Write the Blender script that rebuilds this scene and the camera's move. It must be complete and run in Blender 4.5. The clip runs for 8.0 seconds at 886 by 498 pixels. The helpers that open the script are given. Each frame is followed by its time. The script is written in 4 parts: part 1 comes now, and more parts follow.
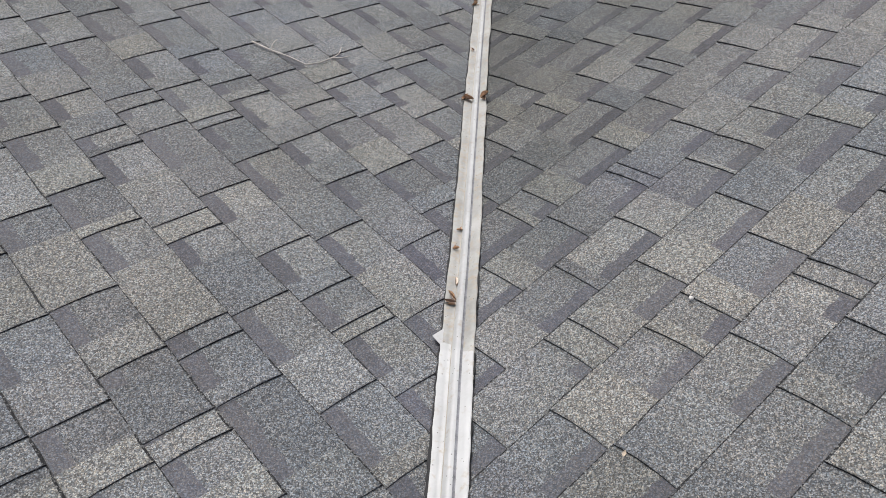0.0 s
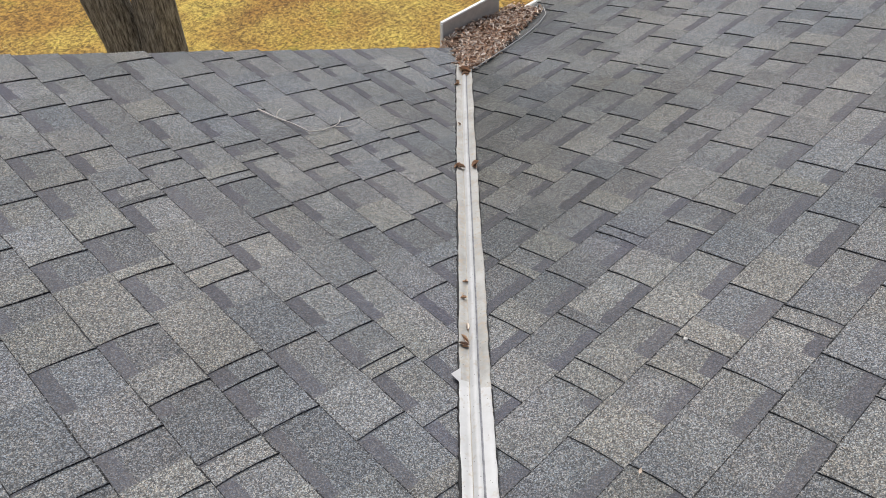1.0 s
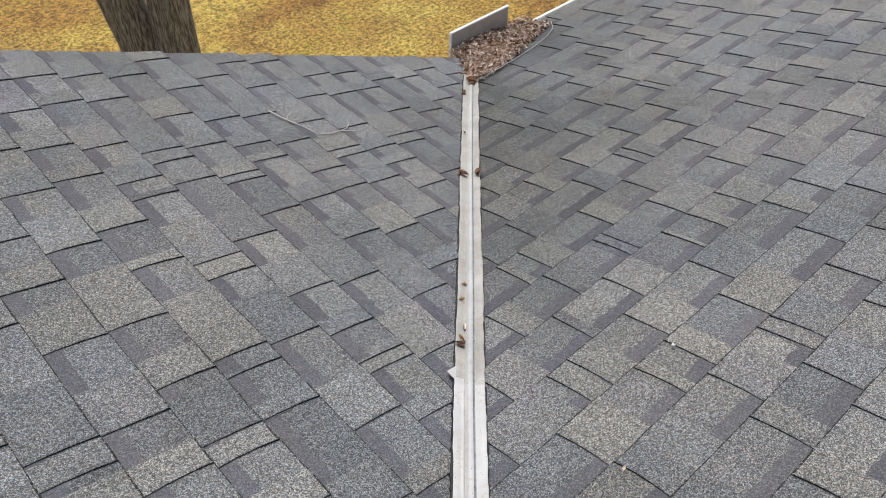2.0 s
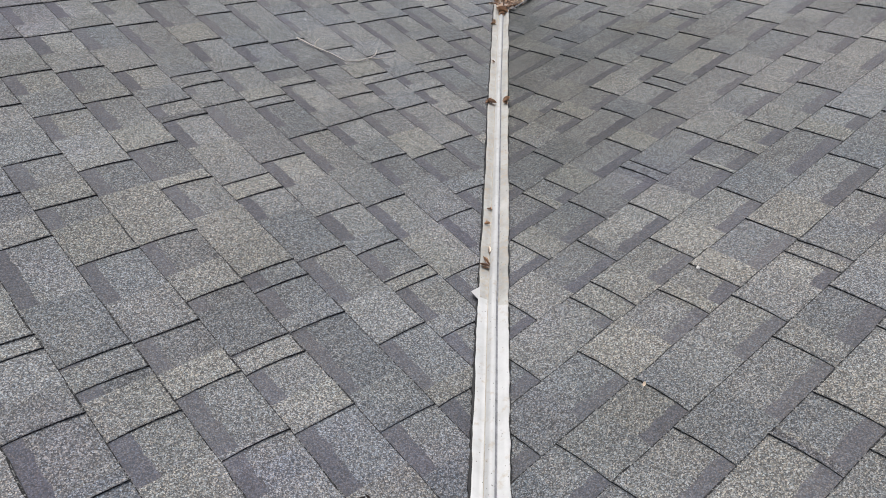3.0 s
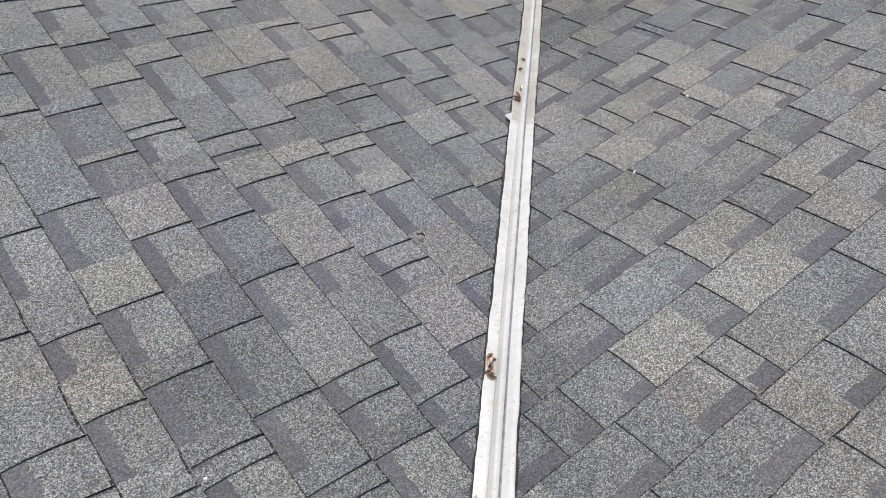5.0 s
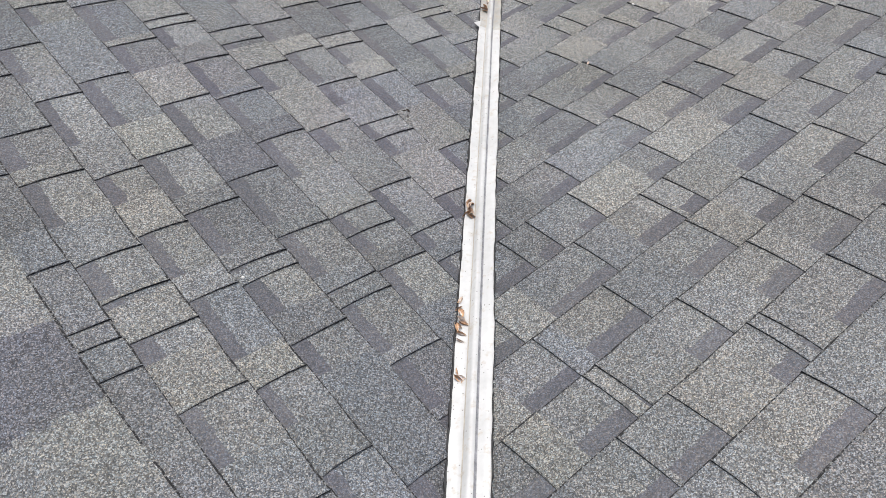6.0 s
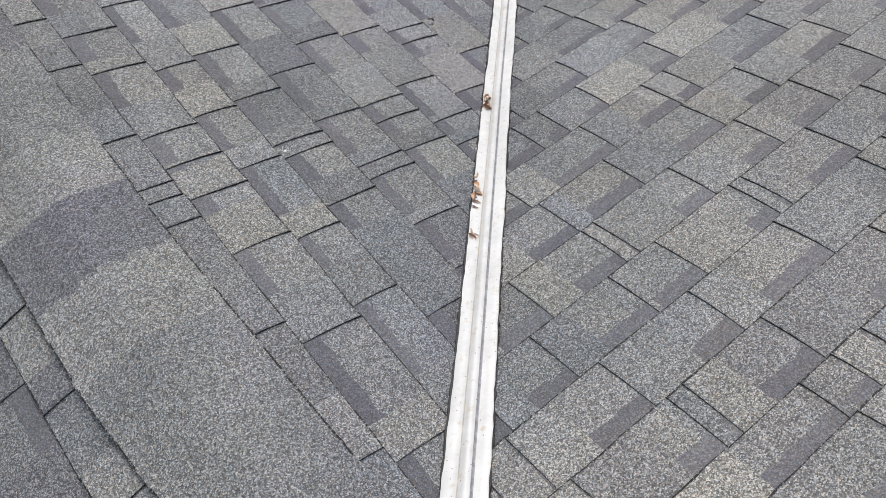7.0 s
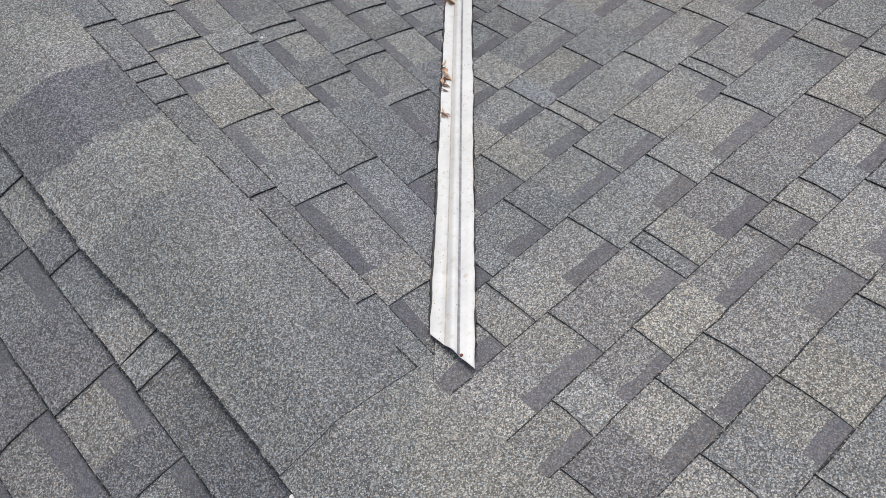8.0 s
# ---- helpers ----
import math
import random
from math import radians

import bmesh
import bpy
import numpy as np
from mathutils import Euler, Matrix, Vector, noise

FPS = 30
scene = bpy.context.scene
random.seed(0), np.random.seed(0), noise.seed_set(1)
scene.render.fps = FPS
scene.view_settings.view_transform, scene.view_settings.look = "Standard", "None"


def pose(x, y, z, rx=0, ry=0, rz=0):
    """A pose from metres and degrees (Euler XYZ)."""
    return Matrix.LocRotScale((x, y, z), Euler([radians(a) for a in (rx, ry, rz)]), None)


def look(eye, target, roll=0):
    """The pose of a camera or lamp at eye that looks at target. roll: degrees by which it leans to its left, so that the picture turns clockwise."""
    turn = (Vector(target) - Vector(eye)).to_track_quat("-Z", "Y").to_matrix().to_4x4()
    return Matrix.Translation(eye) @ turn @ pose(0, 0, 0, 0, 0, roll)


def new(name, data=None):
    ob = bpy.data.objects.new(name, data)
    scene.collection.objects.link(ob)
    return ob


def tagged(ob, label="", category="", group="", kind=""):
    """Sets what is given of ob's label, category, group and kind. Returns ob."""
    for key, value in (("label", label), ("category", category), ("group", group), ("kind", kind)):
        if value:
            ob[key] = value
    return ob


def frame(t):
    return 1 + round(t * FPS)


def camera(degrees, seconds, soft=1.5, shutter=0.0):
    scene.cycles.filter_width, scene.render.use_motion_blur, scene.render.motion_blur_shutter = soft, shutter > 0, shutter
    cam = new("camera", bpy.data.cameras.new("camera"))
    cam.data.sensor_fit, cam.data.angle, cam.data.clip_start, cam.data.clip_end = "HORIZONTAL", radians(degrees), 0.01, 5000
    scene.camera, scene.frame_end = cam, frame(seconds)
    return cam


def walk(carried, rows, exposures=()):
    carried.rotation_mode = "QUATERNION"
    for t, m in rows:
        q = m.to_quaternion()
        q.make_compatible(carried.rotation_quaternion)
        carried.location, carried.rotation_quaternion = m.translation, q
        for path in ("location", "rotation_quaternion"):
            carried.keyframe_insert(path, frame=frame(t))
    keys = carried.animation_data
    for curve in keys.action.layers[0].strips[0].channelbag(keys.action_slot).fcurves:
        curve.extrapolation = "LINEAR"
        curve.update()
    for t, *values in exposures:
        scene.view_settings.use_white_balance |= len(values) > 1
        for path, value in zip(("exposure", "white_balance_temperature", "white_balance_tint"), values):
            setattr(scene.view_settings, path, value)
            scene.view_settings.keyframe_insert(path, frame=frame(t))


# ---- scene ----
cam = camera(55.97, 8.0, soft=0.9)
ROWS = [
    (0.0, 0.9779, 0.7603, 0.9939, 38.339, 5.149, -41.572),
    (0.2, 0.9545, 0.7669, 1.0036, 39.727, 4.721, -41.742),
    (0.5, 0.8651, 0.7791, 1.0368, 41.643, 3.603, -42.890),
    (0.7, 0.8188, 0.7783, 1.0531, 42.870, 2.915, -43.428),
    (1.0, 0.7170, 0.7617, 1.0869, 43.905, 0.961, -44.071),
    (1.2, 0.6866, 0.7597, 1.1043, 44.312, 0.181, -44.112),
    (2.3, 0.6750, 0.6927, 1.1311, 44.450, -0.375, -41.911),
    (2.5, 0.6729, 0.6873, 1.1251, 43.933, -0.287, -41.572),
    (2.8, 0.6600, 0.6739, 1.1056, 42.590, -0.028, -41.198),
    (3.0, 0.6508, 0.6632, 1.0928, 40.938, 0.780, -40.623),
    (3.3, 0.6556, 0.6145, 1.0747, 37.888, 1.738, -38.735),
    (3.5, 0.6362, 0.5979, 1.0842, 37.181, 1.870, -38.749),
    (3.8, 0.5564, 0.5432, 1.0917, 38.404, 1.469, -40.517),
    (4.0, 0.4715, 0.5093, 1.0987, 36.748, 0.063, -41.614),
    (4.2, 0.4240, 0.4768, 1.1304, 35.959, -0.330, -42.248),
    (5.3, 0.2094, 0.1153, 1.3209, 36.816, 2.377, -36.593),
    (5.5, 0.1478, 0.0695, 1.3287, 37.045, 1.626, -37.529),
    (5.8, 0.0095, -0.0258, 1.3648, 35.347, 0.705, -39.423),
    (6.0, -0.0496, -0.0831, 1.3894, 35.062, -0.461, -39.884),
    (6.3, -0.0976, -0.1733, 1.4129, 35.954, 0.073, -39.201),
    (6.5, -0.1438, -0.2615, 1.4161, 36.400, 0.972, -38.681),
    (6.7, -0.1680, -0.3188, 1.4301, 34.602, 1.547, -38.138),
    (7.0, -0.2138, -0.3541, 1.4641, 32.793, 1.714, -38.527),
    (7.3, -0.2904, -0.3874, 1.4730, 31.619, 1.423, -39.515),
    (7.5, -0.3434, -0.4110, 1.4834, 30.949, 1.094, -39.031),
    (7.7, -0.4011, -0.4374, 1.4803, 30.463, -0.396, -40.202),
    (8.0, -0.4285, -0.4658, 1.4818, 29.503, -1.473, -41.804),
]
walk(cam, [(t, pose(x, y, z, rx, ry, rz)) for t, x, y, z, rx, ry, rz in ROWS], [(0.0, 0.36), (1.0, 0.34), (2.5, 0.34), (3.5, 0.42), (4.2, 0.46), (5.5, 0.51), (6.5, 0.60), (7.2, 0.48), (8.0, 0.44)])

SKY = 0.15
SUN = 1.3
TONES = (0.09, 0.55, 0.85)
LIP = 3.20
TREE = (3.4, 8.1)
PLATE = (3.02, 3.40, -0.925)
SUN_UP = 55
SUN_AZ = 32
PITCH = 0.33258
PITCH_WING = 0.33494
PITCH_MAIN = 0.33021
ORIGIN_WING = -0.0262
ORIGIN_MAIN = 0.0359

# ---------------------------------------------------------------- light
world = bpy.data.worlds.new("overcast_sky")
scene.world = world
world.use_nodes = True
wn, wl = world.node_tree.nodes, world.node_tree.links
sky = wn.new("ShaderNodeTexSky")
sky.sky_type, sky.sun_disc = "NISHITA", False
sky.sun_elevation, sky.sun_rotation = radians(SUN_UP), radians(SUN_AZ)
sky.air_density, sky.dust_density, sky.ozone_density = 1.0, 4.0, 1.0
grey = wn.new("ShaderNodeHueSaturation")
grey.inputs["Saturation"].default_value = 0.5
wl.new(sky.outputs["Color"], grey.inputs["Color"])
wl.new(grey.outputs["Color"], wn["Background"].inputs["Color"])
wn["Background"].inputs["Strength"].default_value = SKY
sun = new("sun", bpy.data.lights.new("sun", "SUN"))
sun.data.energy, sun.data.angle, sun.data.color = SUN, radians(25), (1.0, 0.985, 0.96)
sun.matrix_world = look((20 * math.sin(radians(SUN_AZ)), 20 * math.cos(radians(SUN_AZ)), 20 * math.tan(radians(SUN_UP))), (0, 0, 0))


# ---------------------------------------------------------------- materials
def material(name, rough=0.8, metal=0.0):
    m = bpy.data.materials.new(name)
    m.use_nodes = True
    b = m.node_tree.nodes["Principled BSDF"]
    b.inputs["Roughness"].default_value = rough
    b.inputs["Metallic"].default_value = metal
    return m, m.node_tree.nodes, m.node_tree.links, b


def ramp(nodes, stops):
    r = nodes.new("ShaderNodeValToRGB")
    r.color_ramp.elements[0].position, r.color_ramp.elements[0].color = stops[0][0], (*stops[0][1], 1)
    r.color_ramp.elements[1].position, r.color_ramp.elements[1].color = stops[-1][0], (*stops[-1][1], 1)
    for p, c in stops[1:-1]:
        r.color_ramp.elements.new(p).color = (*c, 1)
    return r


def mix(nodes, links, kind, fac, a, b):
    x = nodes.new("ShaderNodeMix")
    x.data_type, x.blend_type = "RGBA", kind
    for socket, v in ((x.inputs[0], fac), (x.inputs[6], a), (x.inputs[7], b)):
        if hasattr(v, "node"):
            links.new(v, socket)
        else:
            socket.default_value = v if not isinstance(v, tuple) else (*v, 1)
    return x.outputs[2]


def noise_tex(nodes, links, vector, scale, detail=3, rough=0.5, w=None):
    n = nodes.new("ShaderNodeTexNoise")
    n.inputs["Scale"].default_value, n.inputs["Detail"].default_value, n.inputs["Roughness"].default_value = scale, detail, rough
    if w is not None:
        n.noise_dimensions = "4D"
        links.new(w, n.inputs["W"])
    links.new(vector, n.inputs["Vector"])
    return n


def shingle_blend(name, first, second, spread=0.12, speck=1.0):
    """Mineral granules on asphalt: two blended colours in patches, speckled grain by grain, weathered in broad stains."""
    m, n, l, b = material(name, 0.92)
    pos = n.new("ShaderNodeNewGeometry")
    info = n.new("ShaderNodeObjectInfo")
    mul = n.new("ShaderNodeMath")
    mul.operation, mul.inputs[1].default_value = "MULTIPLY_ADD", 37.0
    l.new(info.outputs["Random"], mul.inputs[0])
    l.new(pos.outputs["Random Per Island"], mul.inputs[2])
    patch = noise_tex(n, l, pos.outputs["Position"], 3.4, 1.5, 0.5, mul.outputs[0])
    pr = ramp(n, [(0.42, (0, 0, 0)), (0.58, (1, 1, 1))])
    l.new(patch.outputs["Fac"], pr.inputs[0])
    base = mix(n, l, "MIX", pr.outputs[0], first, second)
    # tone of the single piece
    hv = n.new("ShaderNodeMapRange")
    hv.inputs[3].default_value, hv.inputs[4].default_value = 1 - spread, 1 + spread
    fr = n.new("ShaderNodeMath")
    fr.operation = "FRACT"
    l.new(mul.outputs[0], fr.inputs[0])
    l.new(fr.outputs[0], hv.inputs[0])
    base = mix(n, l, "MULTIPLY", 1.0, base, hv.outputs[0])
    # weather stains
    st = noise_tex(n, l, pos.outputs["Position"], 1.7, 4, 0.6)
    sr = ramp(n, [(0.3, (0.80, 0.80, 0.78)), (0.7, (1.12, 1.11, 1.10))])
    l.new(st.outputs["Fac"], sr.inputs[0])
    base = mix(n, l, "MULTIPLY", 1.0, base, sr.outputs[0])
    # olive grime washed down the lower valley on the main slope
    sep = n.new("ShaderNodeSeparateXYZ")
    l.new(pos.outputs["Position"], sep.inputs[0])
    dif, tot = n.new("ShaderNodeMath"), n.new("ShaderNodeMath")
    dif.operation, tot.operation = "SUBTRACT", "ADD"
    for q in (dif, tot):
        l.new(sep.outputs[0], q.inputs[0])
        l.new(sep.outputs[1], q.inputs[1])
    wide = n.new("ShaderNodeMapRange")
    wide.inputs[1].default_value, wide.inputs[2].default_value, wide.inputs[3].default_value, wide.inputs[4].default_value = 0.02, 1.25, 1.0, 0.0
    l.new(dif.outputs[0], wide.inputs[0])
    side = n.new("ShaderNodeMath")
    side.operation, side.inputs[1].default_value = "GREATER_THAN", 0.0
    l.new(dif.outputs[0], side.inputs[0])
    # broad drift between violet, teal and tan granule mixes, the main slope the browner
    tint = noise_tex(n, l, pos.outputs["Position"], 1.15, 3, 0.6)
    batch = n.new("ShaderNodeMath")
    batch.operation, batch.inputs[1].default_value = "MULTIPLY_ADD", 0.07
    l.new(side.outputs[0], batch.inputs[0])
    l.new(tint.outputs["Fac"], batch.inputs[2])
    tr = ramp(n, [(0.36, (0.98, 0.975, 1.07)), (0.48, (0.975, 1.005, 1.03)), (0.60, (1.0, 1.0, 0.995)), (0.72, (1.012, 1.003, 0.985))])
    l.new(batch.outputs[0], tr.inputs[0])
    base = mix(n, l, "MULTIPLY", 1.0, base, tr.outputs[0])
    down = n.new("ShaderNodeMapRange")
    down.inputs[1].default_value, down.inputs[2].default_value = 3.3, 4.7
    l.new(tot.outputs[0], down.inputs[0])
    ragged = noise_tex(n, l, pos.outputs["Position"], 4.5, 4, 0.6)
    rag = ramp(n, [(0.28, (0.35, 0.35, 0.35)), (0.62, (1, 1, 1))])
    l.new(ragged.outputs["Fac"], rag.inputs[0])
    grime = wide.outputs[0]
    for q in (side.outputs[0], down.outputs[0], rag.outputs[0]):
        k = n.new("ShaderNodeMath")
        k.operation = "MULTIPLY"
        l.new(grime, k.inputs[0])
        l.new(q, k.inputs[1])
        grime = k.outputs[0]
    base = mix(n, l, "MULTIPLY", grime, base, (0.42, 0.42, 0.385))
    # granules
    cell = n.new("ShaderNodeTexVoronoi")
    cell.inputs["Scale"].default_value = GRAIN
    l.new(pos.outputs["Position"], cell.inputs["Vector"])
    one = n.new("ShaderNodeSeparateColor")
    l.new(cell.outputs["Color"], one.inputs[0])
    gr = ramp(n, [(0.0, (0.34, 0.34, 0.35)), (0.34, (0.70, 0.70, 0.71)), (0.64, (1.18, 1.18, 1.17)), (0.86, (1.80, 1.79, 1.76)), (1.0, (2.4, 2.37, 2.30))])
    l.new(one.outputs[0], gr.inputs[0])
    col = mix(n, l, "MULTIPLY", speck, base, gr.outputs[0])
    gap = ramp(n, [(0.30, (1.06, 1.06, 1.06)), (0.62, (0.86, 0.86, 0.865)), (0.80, (0.72, 0.72, 0.73))])
    l.new(cell.outputs["Distance"], gap.inputs[0])
    col = mix(n, l, "MULTIPLY", speck, col, gap.outputs[0])
    clump = noise_tex(n, l, pos.outputs["Position"], 165.0, 2, 0.6)
    cr = ramp(n, [(0.34, (0.85, 0.85, 0.855)), (0.66, (1.14, 1.14, 1.135))])
    l.new(clump.outputs["Fac"], cr.inputs[0])
    col = mix(n, l, "MULTIPLY", 1.0, col, cr.outputs[0])
    hr = ramp(n, [(0.0, (0.90, 1.01, 1.10)), (0.5, (1.0, 1.0, 1.0)), (1.0, (1.11, 1.01, 0.88))])
    l.new(one.outputs[1], hr.inputs[0])
    col = mix(n, l, "MULTIPLY", 1.0, col, hr.outputs[0])
    l.new(col, b.inputs["Base Color"])
    bump = n.new("ShaderNodeBump")
    bump.inputs["Strength"].default_value, bump.inputs["Distance"].default_value = 0.35, 0.0015
    l.new(cell.outputs["Distance"], bump.inputs["Height"])
    l.new(bump.outputs[0], b.inputs["Normal"])
    return m


def plain(name, colour, rough=0.7, metal=0.0, scale=40.0, low=0.75, high=1.15, bump=0.15):
    m, n, l, b = material(name, rough, metal)
    pos = n.new("ShaderNodeNewGeometry")
    a = noise_tex(n, l, pos.outputs["Position"], scale, 5, 0.65)
    r = ramp(n, [(0.3, (low,) * 3), (0.7, (high,) * 3)])
    l.new(a.outputs["Fac"], r.inputs[0])
    l.new(mix(n, l, "MULTIPLY", 1.0, colour, r.outputs[0]), b.inputs["Base Color"])
    bp = n.new("ShaderNodeBump")
    bp.inputs["Strength"].default_value, bp.inputs["Distance"].default_value = bump, 0.005
    l.new(a.outputs["Fac"], bp.inputs["Height"])
    l.new(bp.outputs[0], b.inputs["Normal"])
    return m


GRAIN = 440.0
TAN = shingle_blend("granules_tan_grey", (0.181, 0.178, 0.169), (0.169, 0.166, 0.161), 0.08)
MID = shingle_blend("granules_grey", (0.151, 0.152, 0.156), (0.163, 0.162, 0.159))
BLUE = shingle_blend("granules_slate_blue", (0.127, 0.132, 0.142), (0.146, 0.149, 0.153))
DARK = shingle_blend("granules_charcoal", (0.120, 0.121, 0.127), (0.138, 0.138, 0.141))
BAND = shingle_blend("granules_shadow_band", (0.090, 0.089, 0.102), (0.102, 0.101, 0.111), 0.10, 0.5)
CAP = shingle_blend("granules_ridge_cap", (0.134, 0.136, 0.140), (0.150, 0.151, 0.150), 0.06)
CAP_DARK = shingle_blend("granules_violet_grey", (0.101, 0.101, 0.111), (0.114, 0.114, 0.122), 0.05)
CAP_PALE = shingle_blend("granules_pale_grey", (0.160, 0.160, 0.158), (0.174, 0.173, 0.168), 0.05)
def edge_paint():
    """Bare asphalt along a cut edge, with granules clinging to it here and there; also the painted shade line on lower
    rims.
    """
    m, n, l, b = material("cut_asphalt_and_shade_line", 0.9)
    pos = n.new("ShaderNodeNewGeometry")
    cell = n.new("ShaderNodeTexVoronoi")
    cell.inputs["Scale"].default_value = 330.0
    l.new(pos.outputs["Position"], cell.inputs["Vector"])
    one = n.new("ShaderNodeSeparateColor")
    l.new(cell.outputs["Color"], one.inputs[0])
    r = ramp(n, [(0.60, (0.006, 0.006, 0.007)), (0.77, (0.035, 0.035, 0.037)), (0.94, (0.15, 0.15, 0.147))])
    l.new(one.outputs[0], r.inputs[0])
    l.new(r.outputs[0], b.inputs["Base Color"])
    return m


ASPHALT_SHADE = edge_paint()
EDGE_SHADE = plain("black_roofing_cement", (0.010, 0.010, 0.011), 0.7, 0, 200)
DECK = plain("roofing_felt", (0.03, 0.03, 0.03), 0.9)
PAINT = plain("white_painted_trim", (0.74, 0.74, 0.72), 0.45, 0, 25, 0.88, 1.05, 0.05)
ALU = plain("grey_painted_aluminium", (0.41, 0.385, 0.35), 0.42, 0.0, 30, 0.85, 1.1, 0.05)
SIDING = plain("pale_siding", (0.62, 0.60, 0.55), 0.6, 0, 12, 0.9, 1.06)
TWIG = plain("bleached_twig", (0.46, 0.42, 0.38), 0.8, 0, 120)
WIRE = plain("grey_cable_sheath", (0.27, 0.27, 0.27), 0.5, 0, 60)
STONE = plain("pale_pebble", (0.62, 0.60, 0.57), 0.8, 0, 200)


def flashing_paint(name, tones, dirty):
    """White coil stock: chalky paint, grey film, rusty brown runs."""
    m, n, l, b = material(name, 0.42)
    pos = n.new("ShaderNodeNewGeometry")
    film = noise_tex(n, l, pos.outputs["Position"], 9.0, 5, 0.7)
    fr = ramp(n, tones)
    l.new(film.outputs["Fac"], fr.inputs[0])
    dirt = noise_tex(n, l, pos.outputs["Position"], 55.0, 4, 0.6)
    dr = ramp(n, [(0.60 - 0.1 * dirty, (0, 0, 0)), (0.80 - 0.1 * dirty, (0.75, 0.75, 0.75))])
    l.new(dirt.outputs["Fac"], dr.inputs[0])
    col = mix(n, l, "MIX", dr.outputs[0], fr.outputs[0], (0.33, 0.26, 0.18))
    dots = n.new("ShaderNodeTexVoronoi")
    dots.inputs["Scale"].default_value = 75.0
    l.new(pos.outputs["Position"], dots.inputs["Vector"])
    dt = ramp(n, [(0.075, (0.85, 0.85, 0.85)), (0.12, (0, 0, 0))])
    l.new(dots.outputs["Distance"], dt.inputs[0])
    col = mix(n, l, "MIX", dt.outputs[0], col, (0.12, 0.11, 0.10))
    l.new(col, b.inputs["Base Color"])
    return m


def leaf_paint():
    m, n, l, b = material("dead_leaf", 0.7)
    pos = n.new("ShaderNodeNewGeometry")
    r = ramp(n, [(0.0, (0.15, 0.085, 0.055)), (0.2, (0.50, 0.33, 0.225)), (0.6, (0.72, 0.57, 0.45)), (1.0, (0.86, 0.79, 0.72))])
    info = n.new("ShaderNodeObjectInfo")
    add, fr = n.new("ShaderNodeMath"), n.new("ShaderNodeMath")
    add.operation, fr.operation = "ADD", "FRACT"
    l.new(pos.outputs["Random Per Island"], add.inputs[0])
    l.new(info.outputs["Random"], add.inputs[1])
    l.new(add.outputs[0], fr.inputs[0])
    l.new(fr.outputs[0], r.inputs[0])
    v = noise_tex(n, l, pos.outputs["Position"], 150, 3)
    vr = ramp(n, [(0.3, (0.7, 0.7, 0.7)), (0.7, (1.2, 1.2, 1.2))])
    l.new(v.outputs["Fac"], vr.inputs[0])
    l.new(mix(n, l, "MULTIPLY", 1.0, r.outputs[0], vr.outputs[0]), b.inputs["Base Color"])
    return m


def lawn_paint():
    m, n, l, b = material("dormant_lawn", 0.95)
    pos = n.new("ShaderNodeNewGeometry")
    a = noise_tex(n, l, pos.outputs["Position"], 1.3, 5, 0.65)
    r = ramp(n, [(0.30, (0.22, 0.125, 0.030)), (0.45, (0.42, 0.295, 0.068)), (0.58, (0.49, 0.375, 0.085)), (0.68, (0.31, 0.315, 0.042))])
    l.new(a.outputs["Fac"], r.inputs[0])
    big = noise_tex(n, l, pos.outputs["Position"], 0.55, 3, 0.55)
    br = ramp(n, [(0.40, (0.74, 0.58, 0.52)), (0.60, (1.0, 1.0, 1.0))])
    l.new(big.outputs["Fac"], br.inputs[0])
    c = noise_tex(n, l, pos.outputs["Position"], 24.0, 8, 0.85)
    cr = ramp(n, [(0.425, (0.28, 0.26, 0.20)), (0.5, (0.76, 0.76, 0.73)), (0.575, (1.40, 1.40, 1.32))])
    l.new(c.outputs["Fac"], cr.inputs[0])
    l.new(mix(n, l, "MULTIPLY", 1.0, mix(n, l, "MULTIPLY", 1.0, r.outputs[0], br.outputs[0]), cr.outputs[0]), b.inputs["Base Color"])
    bp = n.new("ShaderNodeBump")
    bp.inputs["Strength"].default_value, bp.inputs["Distance"].default_value = 0.3, 0.02
    l.new(c.outputs["Fac"], bp.inputs["Height"])
    l.new(bp.outputs[0], b.inputs["Normal"])
    return m


def blade_paint():
    m, n, l, b = material("straw_blades", 0.9)
    pos = n.new("ShaderNodeNewGeometry")
    r = ramp(n, [(0.0, (0.36, 0.24, 0.065)), (0.5, (0.50, 0.37, 0.10)), (0.86, (0.66, 0.53, 0.22)), (1.0, (0.26, 0.30, 0.05))])
    l.new(pos.outputs["Random Per Island"], r.inputs[0])
    l.new(r.outputs[0], b.inputs["Base Color"])
    return m


def bark_paint():
    m, n, l, b = material("furrowed_bark", 0.95)
    tc = n.new("ShaderNodeTexCoord")
    mp = n.new("ShaderNodeMapping")
    mp.inputs["Scale"].default_value = (1, 1, 0.14)
    l.new(tc.outputs["Object"], mp.inputs["Vector"])
    a = noise_tex(n, l, mp.outputs[0], 55, 8, 0.7)
    r = ramp(n, [(0.38, (0.070, 0.062, 0.052)), (0.5, (0.235, 0.21, 0.175)), (0.62, (0.42, 0.39, 0.335))])
    l.new(a.outputs["Fac"], r.inputs[0])
    l.new(r.outputs[0], b.inputs["Base Color"])
    bp = n.new("ShaderNodeBump")
    bp.inputs["Strength"].default_value, bp.inputs["Distance"].default_value = 1.0, 0.05
    l.new(a.outputs["Fac"], bp.inputs["Height"])
    l.new(bp.outputs[0], b.inputs["Normal"])
    return m


